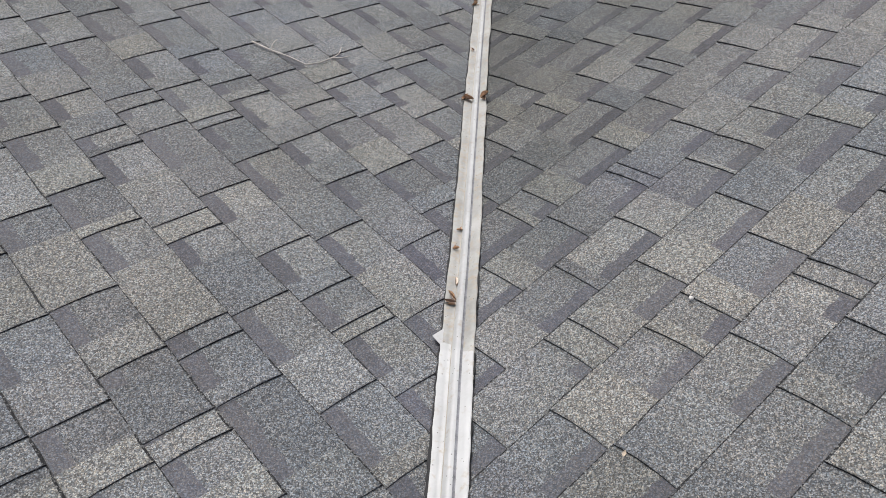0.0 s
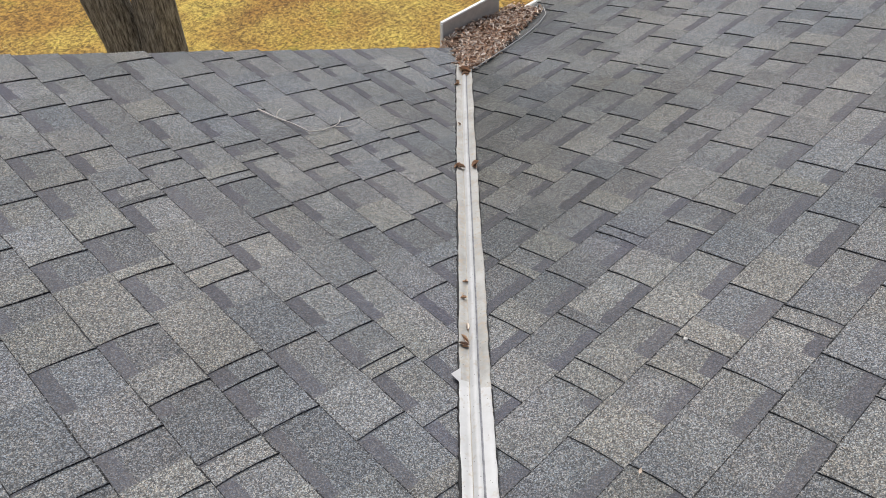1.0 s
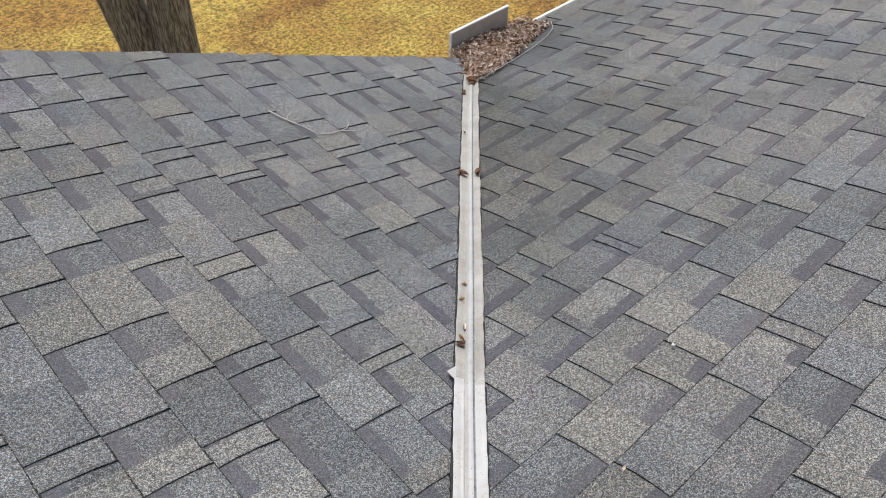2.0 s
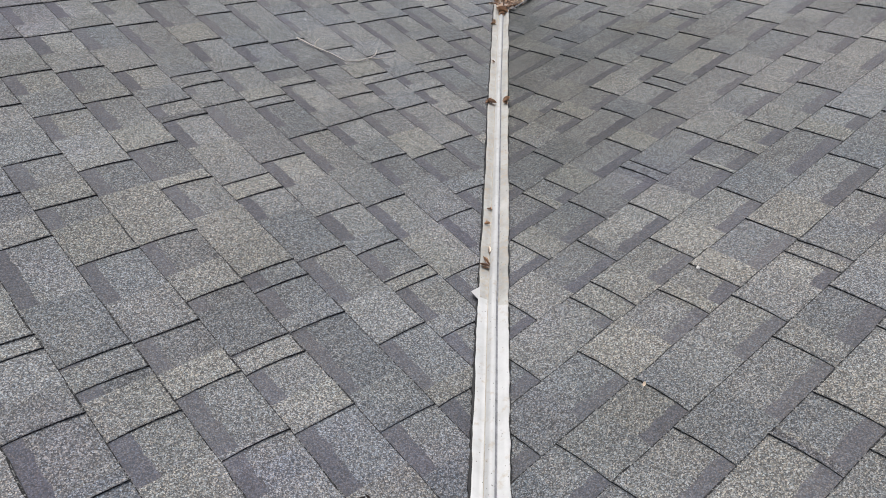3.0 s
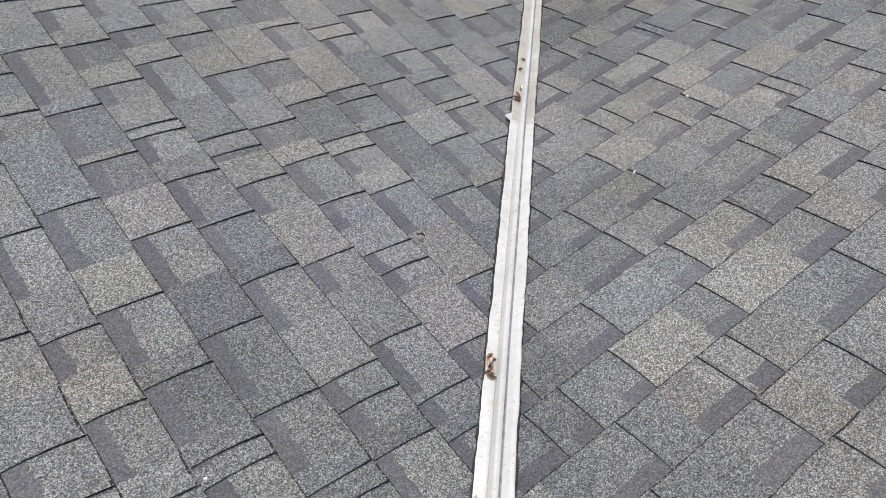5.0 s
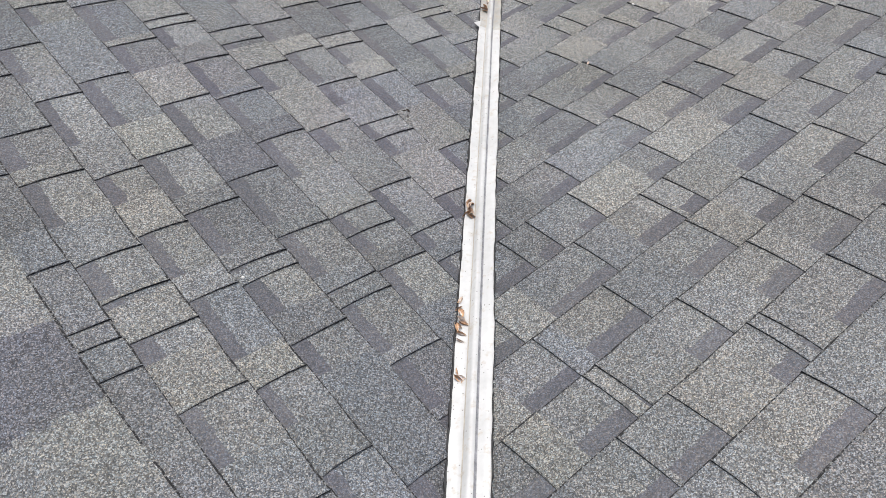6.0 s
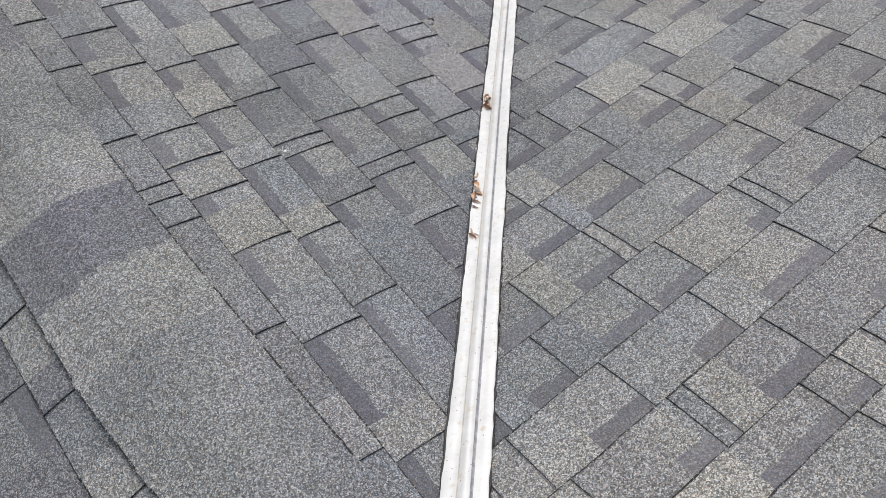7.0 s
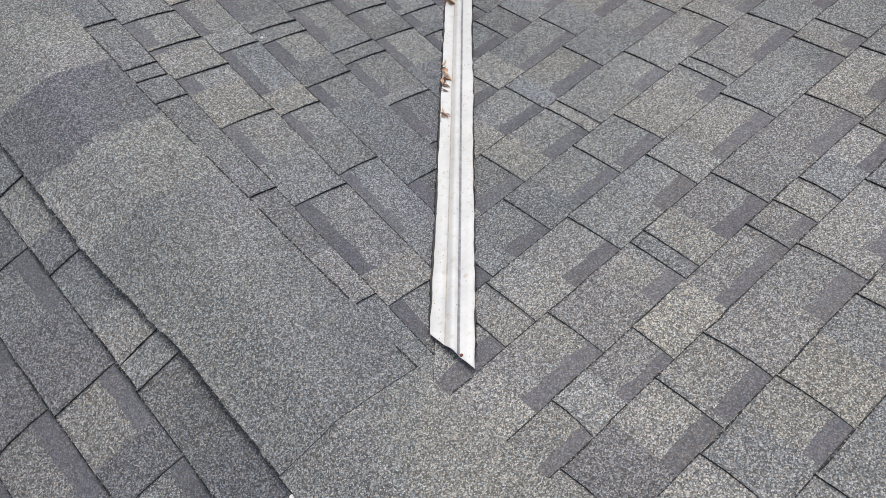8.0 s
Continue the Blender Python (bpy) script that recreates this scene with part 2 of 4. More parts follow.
CREASE_GREY = plain('grey_crease_line', (0.22, 0.22, 0.235), 0.7, 0, 60, 0.5, 1.3)
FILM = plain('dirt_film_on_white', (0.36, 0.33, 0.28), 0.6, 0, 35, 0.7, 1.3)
METAL = flashing_paint('white_valley_metal', [(0.3, (0.38, 0.38, 0.375)), (0.55, (0.46, 0.46, 0.455)), (0.8, (0.53, 0.53, 0.525))], 0.3)
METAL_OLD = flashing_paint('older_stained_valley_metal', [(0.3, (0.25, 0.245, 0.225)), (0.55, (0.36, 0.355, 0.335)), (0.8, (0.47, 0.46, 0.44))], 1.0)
LEAF, LAWN, BLADE, BARK = leaf_paint(), lawn_paint(), blade_paint(), bark_paint()


# ---------------------------------------------------------------- mesh helpers
def mesh_object(name, verts, faces, mats, slots=None, parent=None, smooth=False):
    me = bpy.data.meshes.new(name)
    me.from_pydata([tuple(v) for v in verts], [], faces)
    for m in mats:
        me.materials.append(m)
    if slots:
        me.polygons.foreach_set("material_index", slots)
    if smooth:
        me.polygons.foreach_set("use_smooth", [True] * len(me.polygons))
    me.update()
    ob = new(name, me)
    if parent:
        ob.parent = parent
    return ob


def bm_object(name, bm, mats, parent=None, smooth=False):
    me = bpy.data.meshes.new(name)
    bm.normal_update()
    bm.to_mesh(me)
    bm.free()
    for m in mats:
        me.materials.append(m)
    if smooth:
        me.polygons.foreach_set("use_smooth", [True] * len(me.polygons))
    ob = new(name, me)
    if parent:
        ob.parent = parent
    return ob


def box_into(bm, x0, x1, y0, y1, z0, z1):
    vs = [bm.verts.new((x, y, z)) for z in (z0, z1) for x, y in ((x0, y0), (x1, y0), (x1, y1), (x0, y1))]
    for f in ((3, 2, 1, 0), (4, 5, 6, 7), (0, 1, 5, 4), (1, 2, 6, 5), (2, 3, 7, 6), (3, 0, 4, 7)):
        bm.faces.new([vs[i] for i in f])


def clip(poly, a, b, c):
    """The part of a plan polygon where a*x + b*y <= c."""
    out = []
    for i, p in enumerate(poly):
        q = poly[i - 1]
        dp, dq = a * p[0] + b * p[1] - c, a * q[0] + b * q[1] - c
        if (dp <= 0) != (dq <= 0):
            f = dq / (dq - dp)
            out.append((q[0] + f * (p[0] - q[0]), q[1] + f * (p[1] - q[1])))
        if dp <= 0:
            out.append(p)
    return out


def area(poly):
    return 0.5 * sum(poly[i - 1][0] * p[1] - p[0] * poly[i - 1][1] for i, p in enumerate(poly))


def tube(name, points, radii, mat, parent=None, sides=10, smooth=True):
    """A round bar along a bent line."""
    verts, faces = [], []
    pts = [Vector(p) for p in points]
    for i, p in enumerate(pts):
        d = (pts[min(i + 1, len(pts) - 1)] - pts[max(i - 1, 0)]).normalized()
        side = d.cross(Vector((0, 0, 1)) if abs(d.z) < 0.9 else Vector((1, 0, 0))).normalized()
        up_ = side.cross(d)
        for j in range(sides):
            a = 2 * math.pi * j / sides
            verts.append(p + radii[i] * (math.cos(a) * side + math.sin(a) * up_))
    for i in range(len(pts) - 1):
        for j in range(sides):
            k = (j + 1) % sides
            faces.append((i * sides + j, i * sides + k, (i + 1) * sides + k, (i + 1) * sides + j))
    faces.append(tuple(range(sides - 1, -1, -1)))
    faces.append(tuple(range((len(pts) - 1) * sides, len(pts) * sides)))
    return mesh_object(name, verts, faces, [mat], None, parent, smooth)


# ---------------------------------------------------------------- roof planes
RIDGE = -0.235          # plan line of the level ridge
STEP = 0.143 / math.sqrt(1 + PITCH * PITCH)


def z_wing(x, y):
    return -PITCH_WING * x


def z_main(x, y):
    return -PITCH_MAIN * y


def z_far(x, y):
    return -PITCH_WING * (2 * RIDGE - x)


def valley(along):
    """Plan offset of the flashing's middle, to the main slope's side of the diagonal, and its half width."""
    line = ((-0.1, 0.0490, 0.0440), (0.1, 0.0440, 0.0428), (0.3, 0.0390, 0.0418), (0.8, 0.0255, 0.0395), (1.27, 0.0138, 0.0370), (1.73, 0.0047, 0.0373), (2.10, -0.0030, 0.0362), (2.4, -0.0058, 0.0348), (2.8, -0.0112, 0.0338), (3.36, -0.0192, 0.0328), (4.2, -0.0260, 0.0320))
    for (a, c0, w0), (b, c1, w1) in zip(line, line[1:]):
        if along <= b:
            break
    t = (along - a) / (b - a)
    return c0 + t * (c1 - c0), w0 + t * (w1 - w0)


def rake(x):
    return 3.125 + 0.232 * (2.93 - x)


EAVE = 3.12


def trim_wing(poly):
    # right of the flashing's left edge nothing; beyond the gable edge nothing
    s = math.sqrt(0.5)
    p = clip(poly, s * (1 + 0.0155), -s * (1 - 0.0155), 0.014)
    p = clip(p, 0.232, 1.0, 3.125 + 0.232 * 2.93)
    return clip(p, -1, 0, -RIDGE)


HIP = 2 * RIDGE - 0.30


def middle(poly):
    return sum(p[0] for p in poly) / len(poly), sum(p[1] for p in poly) / len(poly)


def trim_main(poly):
    s = math.sqrt(0.5)
    x, y = middle(poly)
    p = poly
    if s * (x + y) > -0.07:
        p = clip(p, -s * (1 + 0.0250), s * (1 - 0.0250), -0.080 if y > 0.08 else -0.014)
    else:
        p = clip(p, -1, 0, 0.12)
    p = clip(p, 0, 1, EAVE)
    return clip(p, -1, -1, -HIP)


def trim_far(poly):
    if middle(poly)[1] >= RIDGE:
        p = clip(poly, 1, 0, RIDGE)
    else:
        p = clip(poly, 1, 1, 2 * RIDGE)
    return clip(p, 0.0, 1.0, 3.86)


def slab(verts, faces, slots, poly, z_of, low, high, drop, butt=None):
    """A thin piece with a plan outline: granules on top and on the worn rim, bare asphalt on the cut sides, the lower
    rim blackened as its shade line.
    """
    if area(poly) < 0:
        poly = poly[::-1]
    n, o = len(poly), len(verts)
    cx, cy = sum(p[0] for p in poly) / n, sum(p[1] for p in poly) / n
    for x, y in poly:
        verts.append((x, y, z_of(x, y) + low(x, y) - drop))
    for x, y in poly:
        verts.append((x, y, z_of(x, y) + high(x, y) - 0.0012))
    for x, y in poly:
        d = math.hypot(x - cx, y - cy) + 1e-6
        f = max(0.0, 1 - (0.0042 if butt and butt(x, y) else 0.0030) / d)
        xx, yy = cx + (x - cx) * f, cy + (y - cy) * f
        verts.append((xx, yy, z_of(xx, yy) + high(xx, yy)))
    faces.append(tuple(range(o + 2 * n, o + 3 * n)))
    slots.append(0)
    for i in range(n):
        j = (i + 1) % n
        faces.append((o + n + i, o + n + j, o + 2 * n + j, o + 2 * n + i))
        # butt rim goes black: contact shade of the lower edge, put into the colour
        slots.append(1 if butt and butt(0.5 * (poly[i][0] + poly[j][0]), 0.5 * (poly[i][1] + poly[j][1])) else 0)
        faces.append((o + i, o + j, o + n + j, o + n + i))
        slots.append(1)


rng = random.Random(7)


class Slope:
    """One roof plane with its courses. side 'wing': courses run along y and step down in +x; 'main': along x, down in +y; 'far': along y, down in -x."""

    def __init__(self, side, owner, z_of, trim, origin, near):
        self.side, self.owner, self.z_of, self.trim, self.origin, self.near = side, owner, z_of, trim, origin, near
        self.back = ([], [], [])
        self.rest = {}
        self.count, self.last = 0, None

    def plan(self, s, u):
        return (s, u) if self.side == "wing" else (u, s) if self.side == "main" else (2 * RIDGE - s, u)

    def s_of(self, x, y):
        return x if self.side == "wing" else y if self.side == "main" else 2 * RIDGE - x

    def quad(self, s0, s1, u0, u1, skew=0.0, bend=0.0, rag=None):
        bow = [self.plan(s0 + (s1 - s0) * t, u0 + skew * t + bend * math.sin(math.pi * t)) for t in ((0.0, 0.33, 0.67, 1.0) if bend else (0.0, 1.0))]
        edge = []
        if rag:
            k = max(2, int((u1 - u0) / 0.035))
            edge = [self.plan(s1 + rag.uniform(-0.0016, 0.0016), u0 + skew + (u1 - u0 - skew) * (q + rag.uniform(-0.3, 0.3)) / k) for q in range(1, k)]
        return self.trim(bow + edge + [self.plan(s1, u1), self.plan(s0, u1)])

    def course(self, index, start, end, sides, shift=0.0):
        """A course of laminated shingles. sides: where the raised tabs begin along the course, alone or with the width of the low slot before the tab and its tone: t tan, m grey, b slate blue, d violet grey."""
        s1 = self.origin + (index + shift) * STEP
        s0 = s1 - STEP if self.last is None else self.last
        self.last = s1
        deep = s1 - s0
        butt = lambda x, y: self.s_of(x, y) > s1 - 0.006
        r = random.Random(1000 + 17 * index + len(self.side))
        marks, u = [start], start
        told = [k if isinstance(k, tuple) else (k,) for k in sides]
        known = sorted(k[0] for k in told)
        slots = {k[0]: k[1] for k in told if len(k) > 1 and k[1]}
        tones = {k[0]: k[2] for k in told if len(k) > 2}
        while u < end:
            nxt = next((k for k in known if k > u + 1e-6), None)
            gap = r.uniform(0.19, 0.31)
            if nxt is not None and nxt < u + gap + 0.13:
                u = nxt
            else:
                u += gap
            marks.append(u)
        low = lambda x, y: 0.0
        lift = lambda a, b: (lambda x, y: a + b * (self.s_of(x, y) - s0) / deep)
        prev = start
        for i, u in enumerate(marks):
            nxt = marks[i + 1] if i + 1 < len(marks) else end
            gap = nxt - u
            dip = 0.008 if gap < 0.085 else min(0.20, max(0.06, r.uniform(0.45, 0.70) * gap))
            dip = min(slots.get(nxt, dip), gap - 0.01)
            stop = nxt - dip
            # low part of the shingle between two tabs, with its printed dark band along the top
            tone = r.random()
            close = self.near(*self.plan(s1, u)) and self.count < 298
            store = ([], [], []) if close else self.back
            p = self.quad(s0 - 0.004, s1, stop - 0.05, nxt + 0.03)
            if len(p) > 2 and abs(area(p)) > 1e-5:
                self.flat(store, p, lift(0.001 + 0.0005 * (i % 2), 0.0066), 0 if tone < 0.5 else 2 if tone < 0.75 else 3)
            # thin black strip paints the shadow line at the low part's butt edge
            p = self.quad(s1 - 0.0014, s1 + 0.0006, stop - 0.004, nxt + 0.004)
            if len(p) > 2 and abs(area(p)) > 1e-6:
                self.flat(store, p, lift(0.0016 + 0.0005 * (i % 2), 0.0066), 4)
            split = s0 + deep * r.uniform(0.25, 0.32)
            b0, b1 = stop - 0.05, nxt + 0.02
            k = max(3, int((b1 - b0) / 0.018))
            p = [self.plan(s0 - 0.003, b1), self.plan(s0 - 0.003, b0)] + [self.plan(split + r.uniform(-0.0035, 0.0035), b0 + (b1 - b0) * q / k) for q in range(k + 1)]
            p = self.trim(p)
            if len(p) > 2 and abs(area(p)) > 1e-5:
                self.flat(store, p, lift(0.0018 + 0.0005 * (i % 2), 0.0066), 1)
            if close and store[0]:
                mesh_object("shingle_base", store[0], store[1], [MID, BAND, BLUE, DARK, ASPHALT_SHADE], store[2], self.owner)
            p = self.quad(s0 - 0.004, s1 + r.uniform(-0.002, 0.002), u, stop + r.uniform(-0.004, 0.004), r.uniform(-0.004, 0.004), r.uniform(0.0005, 0.005), random.Random(31 * i + 7 * index))
            if len(p) < 3 or abs(area(p)) < 1.5e-4:
                continue
            kind = r.random()
            mat = TAN if kind < TONES[0] else MID if kind < TONES[1] else BLUE if kind < TONES[2] else DARK
            if self.side == "far":
                mat = CAP_DARK if kind < 0.4 else BLUE if kind < 0.7 else DARK if kind < 0.9 else MID
            mat = {"t": TAN, "m": MID, "b": BLUE, "d": CAP_DARK}.get(tones.get(u), mat)
            if self.near(*self.plan(s1, u)) and self.count < 298:
                v, f, m = [], [], []
                slab(v, f, m, p, self.z_of, low, lift(0.0052, 0.0084), 0.001, butt)
                mesh_object("shingle", v, f, [mat, ASPHALT_SHADE], m, self.owner)
                self.count += 1
            else:
                v, f, m = self.rest.setdefault(mat.name, ([], [], []))
                slab(v, f, m, p, self.z_of, low, lift(0.0052, 0.0084), 0.001, butt)

    def flat(self, store, p, high, slot):
        v, f, m = store
        if area(p) < 0:
            p = p[::-1]
        o = len(v)
        n = len(p)
        v.extend((x, y, self.z_of(x, y) + high(x, y)) for x, y in p)
        v.extend((x, y, self.z_of(x, y) - 0.002) for x, y in p)
        f.append(tuple(range(o, o + n)))
        m.append(slot)
        for i in range(n):
            j = (i + 1) % n
            f.append((o + n + i, o + n + j, o + j, o + i))
            m.append(slot)

    def finish(self):
        if self.back[0]:
            tagged(mesh_object("shingle_backing", *self.back[:2], [MID, BAND, BLUE, DARK, ASPHALT_SHADE], self.back[2], self.owner),
                   "lower layer of the laminated shingles with dark shadow bands", kind="stuff")
        for name, (v, f, m) in self.rest.items():
            tagged(mesh_object("shingle_field", v, f, [bpy.data.materials[name], ASPHALT_SHADE], m, self.owner),
                   "more distant grey laminated shingle tabs", kind="stuff")


def deck(name, label, outline, z_of):
    """The felted boards under a slope."""
    n = len(outline)
    v = [(x, y, z_of(x, y) - 0.004) for x, y in outline] + [(x, y, z_of(x, y) - 0.03) for x, y in outline]
    f = [tuple(range(n)), tuple(range(2 * n - 1, n - 1, -1))] + [(i, n + i, n + (i + 1) % n, (i + 1) % n) for i in range(n)]
    return tagged(mesh_object(name, v, f, [DECK]), label, "roof", kind="structure")


EAST, WEST, BACK = 7.5, -3.33, -3.2
wing_roof = deck("roof_wing", "grey laminated asphalt shingle slope beside the white valley", [(RIDGE, RIDGE), (EAVE, EAVE), (2.93, 3.12), (RIDGE, rake(RIDGE))], z_wing)
main_roof = deck("roof_main", "weathered grey asphalt shingle slope above the gutter", [(RIDGE, RIDGE), (RIDGE - BACK + RIDGE, BACK), (EAST, BACK), (EAST, EAVE), (EAVE, EAVE)], z_main)
far_roof = deck("roof_far", "grey asphalt shingle slope behind the ridge", [(RIDGE, RIDGE), (RIDGE, rake(RIDGE)), (WEST, rake(RIDGE)), (WEST, BACK), (RIDGE - BACK + RIDGE, BACK)], z_far)

# ---------------------------------------------------------------- lawn, house, tree
GROUND = -3.75
bm = bmesh.new()
bmesh.ops.create_grid(bm, x_segments=60, y_segments=60, size=1.0)
for vtx in bm.verts:
    x, y = vtx.co.x, vtx.co.y
    vtx.co.x, vtx.co.y = 4 + math.copysign(abs(x) ** 3, x) * 900, 8 + math.copysign(abs(y) ** 3, y) * 900
    vtx.co.z = GROUND + 0.05 * noise.noise(Vector((vtx.co.x * 0.4, vtx.co.y * 0.4, 0)))
ground = tagged(bm_object("ground", bm, [LAWN]), "dormant straw-yellow lawn with green patches", "lawn", kind="structure")

v, f = [], []
for i in range(42000):
    x, y = rng.uniform(1.0, 9.0), rng.uniform(5.5, 12.0)
    h, a, lean = rng.uniform(0.003, 0.014), rng.uniform(0, 6.28), rng.uniform(0.012, 0.055)
    z = GROUND + 0.05 * noise.noise(Vector((x * 0.4, y * 0.4, 0))) - 0.01
    c, s, o = math.cos(a), math.sin(a), len(v)
    w = rng.uniform(0.004, 0.010)
    v += [(x - s * w, y + c * w, z), (x + s * w, y - c * w, z), (x + c * lean, y + s * lean, z + h)]
    f.append((o, o + 1, o + 2))
tagged(mesh_object("grass", v, f, [BLADE]), "short dry straw-coloured grass blades", "grass", kind="stuff")

def prism(name, label, outline, lo, hi, axis):
    """A solid wall block from an upright outline, drawn out along x or y."""
    n = len(outline)
    v = [((q, a, z) if axis == "x" else (a, q, z)) for q in (lo, hi) for a, z in outline]
    f = [tuple(range(n - 1, -1, -1)), tuple(range(n, 2 * n))] + [(i, (i + 1) % n, n + (i + 1) % n, n + i) for i in range(n)]
    return tagged(mesh_object(name, v, f, [SIDING]), label, "wall", kind="structure")


prism("wall_main", "pale siding wall under the gutter", [(2.75, GROUND), (2.75, z_main(0, 2.75) - 0.05), (BACK + 0.3, z_main(0, BACK + 0.3) - 0.05), (BACK + 0.3, GROUND)], 2.4, EAST - 0.3, "x")
prism("wall_wing", "pale siding wall under the gable edge", [(2.4, GROUND), (2.4, z_wing(2.4, 0) - 0.05), (RIDGE, z_wing(RIDGE, 0) - 0.05), (WEST + 0.3, z_far(WEST + 0.3, 0) - 0.05), (WEST + 0.3, GROUND)], BACK + 0.3, 2.95, "y")


def trunk_mesh(name, base, tip, r0, r1, parent, seed):
    rr = random.Random(seed)
    verts, faces, ring, steps = [], [], 28, 26
    lobes = [(rr.uniform(0.02, 0.06), k, rr.uniform(0, 6.28)) for k in (2, 3, 5, 7)]
    for i in range(steps + 1):
        t = i / steps
        p = Vector(base).lerp(Vector(tip), t) + Vector((0.05 * math.sin(3 * t + seed), 0.05 * math.sin(2.2 * t + 2 * seed), 0))
        r = r0 + (r1 - r0) * t + 0.16 * r0 * math.exp(-t * 20)
        for j in range(ring):
            a = 2 * math.pi * j / ring
            q = r * (1 + sum(m * math.sin(k * a + ph + 0.8 * t) for m, k, ph in lobes)) + rr.uniform(-0.008, 0.008)
            verts.append(p + Vector((math.cos(a) * q, math.sin(a) * q, 0)))
    for i in range(steps):
        for j in range(ring):
            k = (j + 1) % ring
            faces.append((i * ring + j, i * ring + k, (i + 1) * ring + k, (i + 1) * ring + j))
    return mesh_object(name, verts, faces, [BARK], None, parent, True)


tree = tagged(new("tree"), "bare forked tree with dark furrowed bark on the lawn", "tree")
tree.location = (TREE[0], TREE[1], GROUND)
trunk_mesh("trunk", (0.05, -0.05, -0.05), (-0.62, 0.60, 6.5), 0.20, 0.215, tree, 3)
trunk_mesh("trunk", (0.28, -0.26, -0.05), (0.42, -0.40, 7.0), 0.205, 0.11, tree, 5)
for i, (o, d, ln) in enumerate((((-0.50, 0.49, 4.6), (-0.7, 0.3, 0.8), 2.6), ((-0.64, 0.62, 5.8), (0.1, 0.8, 0.7), 2.4), ((0.38, -0.36, 4.8), (0.8, -0.2, 0.8), 2.8), ((0.40, -0.38, 5.9), (-0.1, -0.8, 0.8), 2.5), ((0.41, -0.39, 6.7), (0.3, 0.3, 1.0), 2.6), ((-0.70, 0.68, 6.3), (-0.4, 0.2, 1.0), 2.4))):
    dd = Vector(d).normalized()
    pts = [Vector(o) + dd * ln * t + Vector((0, 0, 0.5 * t * t)) + Vector((rng.uniform(-.06, .06), rng.uniform(-.06, .06), 0)) * t for t in (0, .25, .5, .75, 1)]
    tube("limb", pts, [0.10, 0.075, 0.055, 0.035, 0.012], BARK, tree, 8)

# fascia, gable trim, gutter
bm = bmesh.new()
box_into(bm, EAVE, EAST, EAVE - 0.05, EAVE - 0.012, z_main(0, EAVE) - 0.19, z_main(0, EAVE) - 0.03)
tagged(bm_object("trim_eave", bm, [PAINT]), "white fascia board behind the gutter", "fascia", kind="structure")
v, f = [], []
for x in (RIDGE, 2.90):
    y = rake(x)
    for dy, dz in ((-0.045, -0.034), (-0.02, -0.034), (-0.02, -0.20), (-0.045, -0.20)):
        v.append((x, y + dy, z_wing(x, y) + dz))
f = [(0, 1, 5, 4), (1, 2, 6, 5), (2, 3, 7, 6), (3, 0, 4, 7), (3, 2, 1, 0), (4, 5, 6, 7)]
tagged(mesh_object("trim_gable", v, f, [PAINT]), "white trim board under the gable edge", "trim", kind="structure")
v, f = [], []
for x in (RIDGE, 2.92):
    y = rake(x)
    for dy, dz in ((-0.07, 0.000), (0.006, 0.000), (0.008, -0.05), (0.004, -0.05), (0.002, -0.003), (-0.07, -0.003)):
        v.append((x, y + dy, z_wing(x, y) + dz))
f = [(i, (i + 1) % 6, 6 + (i + 1) % 6, 6 + i) for i in range(6)]
tagged(mesh_object("trim_drip", v, f, [ALU]), "thin metal drip edge along the gable", "trim", kind="structure")

GUT = -1.075
gutter = tagged(new("gutter"), "white metal eaves gutter clogged with dead leaves", "gutter")
gutter.location = (3.0, EAVE, GUT)
profile = [(0.0, 0.012), (0.0, -0.09), (0.065, -0.10), (0.085, -0.05), (LIP - EAVE, -0.012), (LIP - EAVE, 0.006), (LIP - EAVE - 0.014, 0.006), (LIP - EAVE - 0.014, 0.0), (LIP - EAVE - 0.004, -0.004), (0.080, -0.048), (0.062, -0.096), (0.004, -0.086), (0.004, 0.012)]
n = len(profile)
v = [(x, y, z) for x in (-0.07, EAST - 3.0) for y, z in profile]
f = [(i, (i + 1) % n, n + (i + 1) % n, n + i) for i in range(n)]
mesh_object("trough", v, f, [PAINT], None, gutter)
bm = bmesh.new()
box_into(bm, -0.074, -0.07, 0.0, LIP - EAVE, -0.10, 0.004)
bm_object("end_cap", bm, [PAINT], gutter)

guard = tagged(new("splash_guard"), "grey metal splash guard standing on the gutter lip", "splash guard")
guard.location = (PLATE[0], LIP, GUT)
bm = bmesh.new()
box_into(bm, 0, PLATE[1] - PLATE[0], -0.004, 0.0, -0.012, PLATE[2] - GUT)
bm_object("plate", bm, [ALU], guard)
bm = bmesh.new()
box_into(bm, -0.002, PLATE[1] - PLATE[0] + 0.002, -0.007, 0.006, PLATE[2] - GUT, PLATE[2] - GUT + 0.007)
tagged(bm_object("hemmed_edge", bm, [PAINT], guard), "pale folded top edge")
bm = bmesh.new()
box_into(bm, -0.006, 0.0, -0.012, 0.004, -0.012, PLATE[2] - GUT)
tagged(bm_object("end_fold", bm, [PAINT], guard), "pale folded end")


# ---------------------------------------------------------------- valley flashing
def valley_point(along, across, h):
    s = math.sqrt(0.5)
    x, y = s * along + s * across, s * along - s * across
    return (x, y, max(z_wing(x, y), z_main(x, y)) + h)


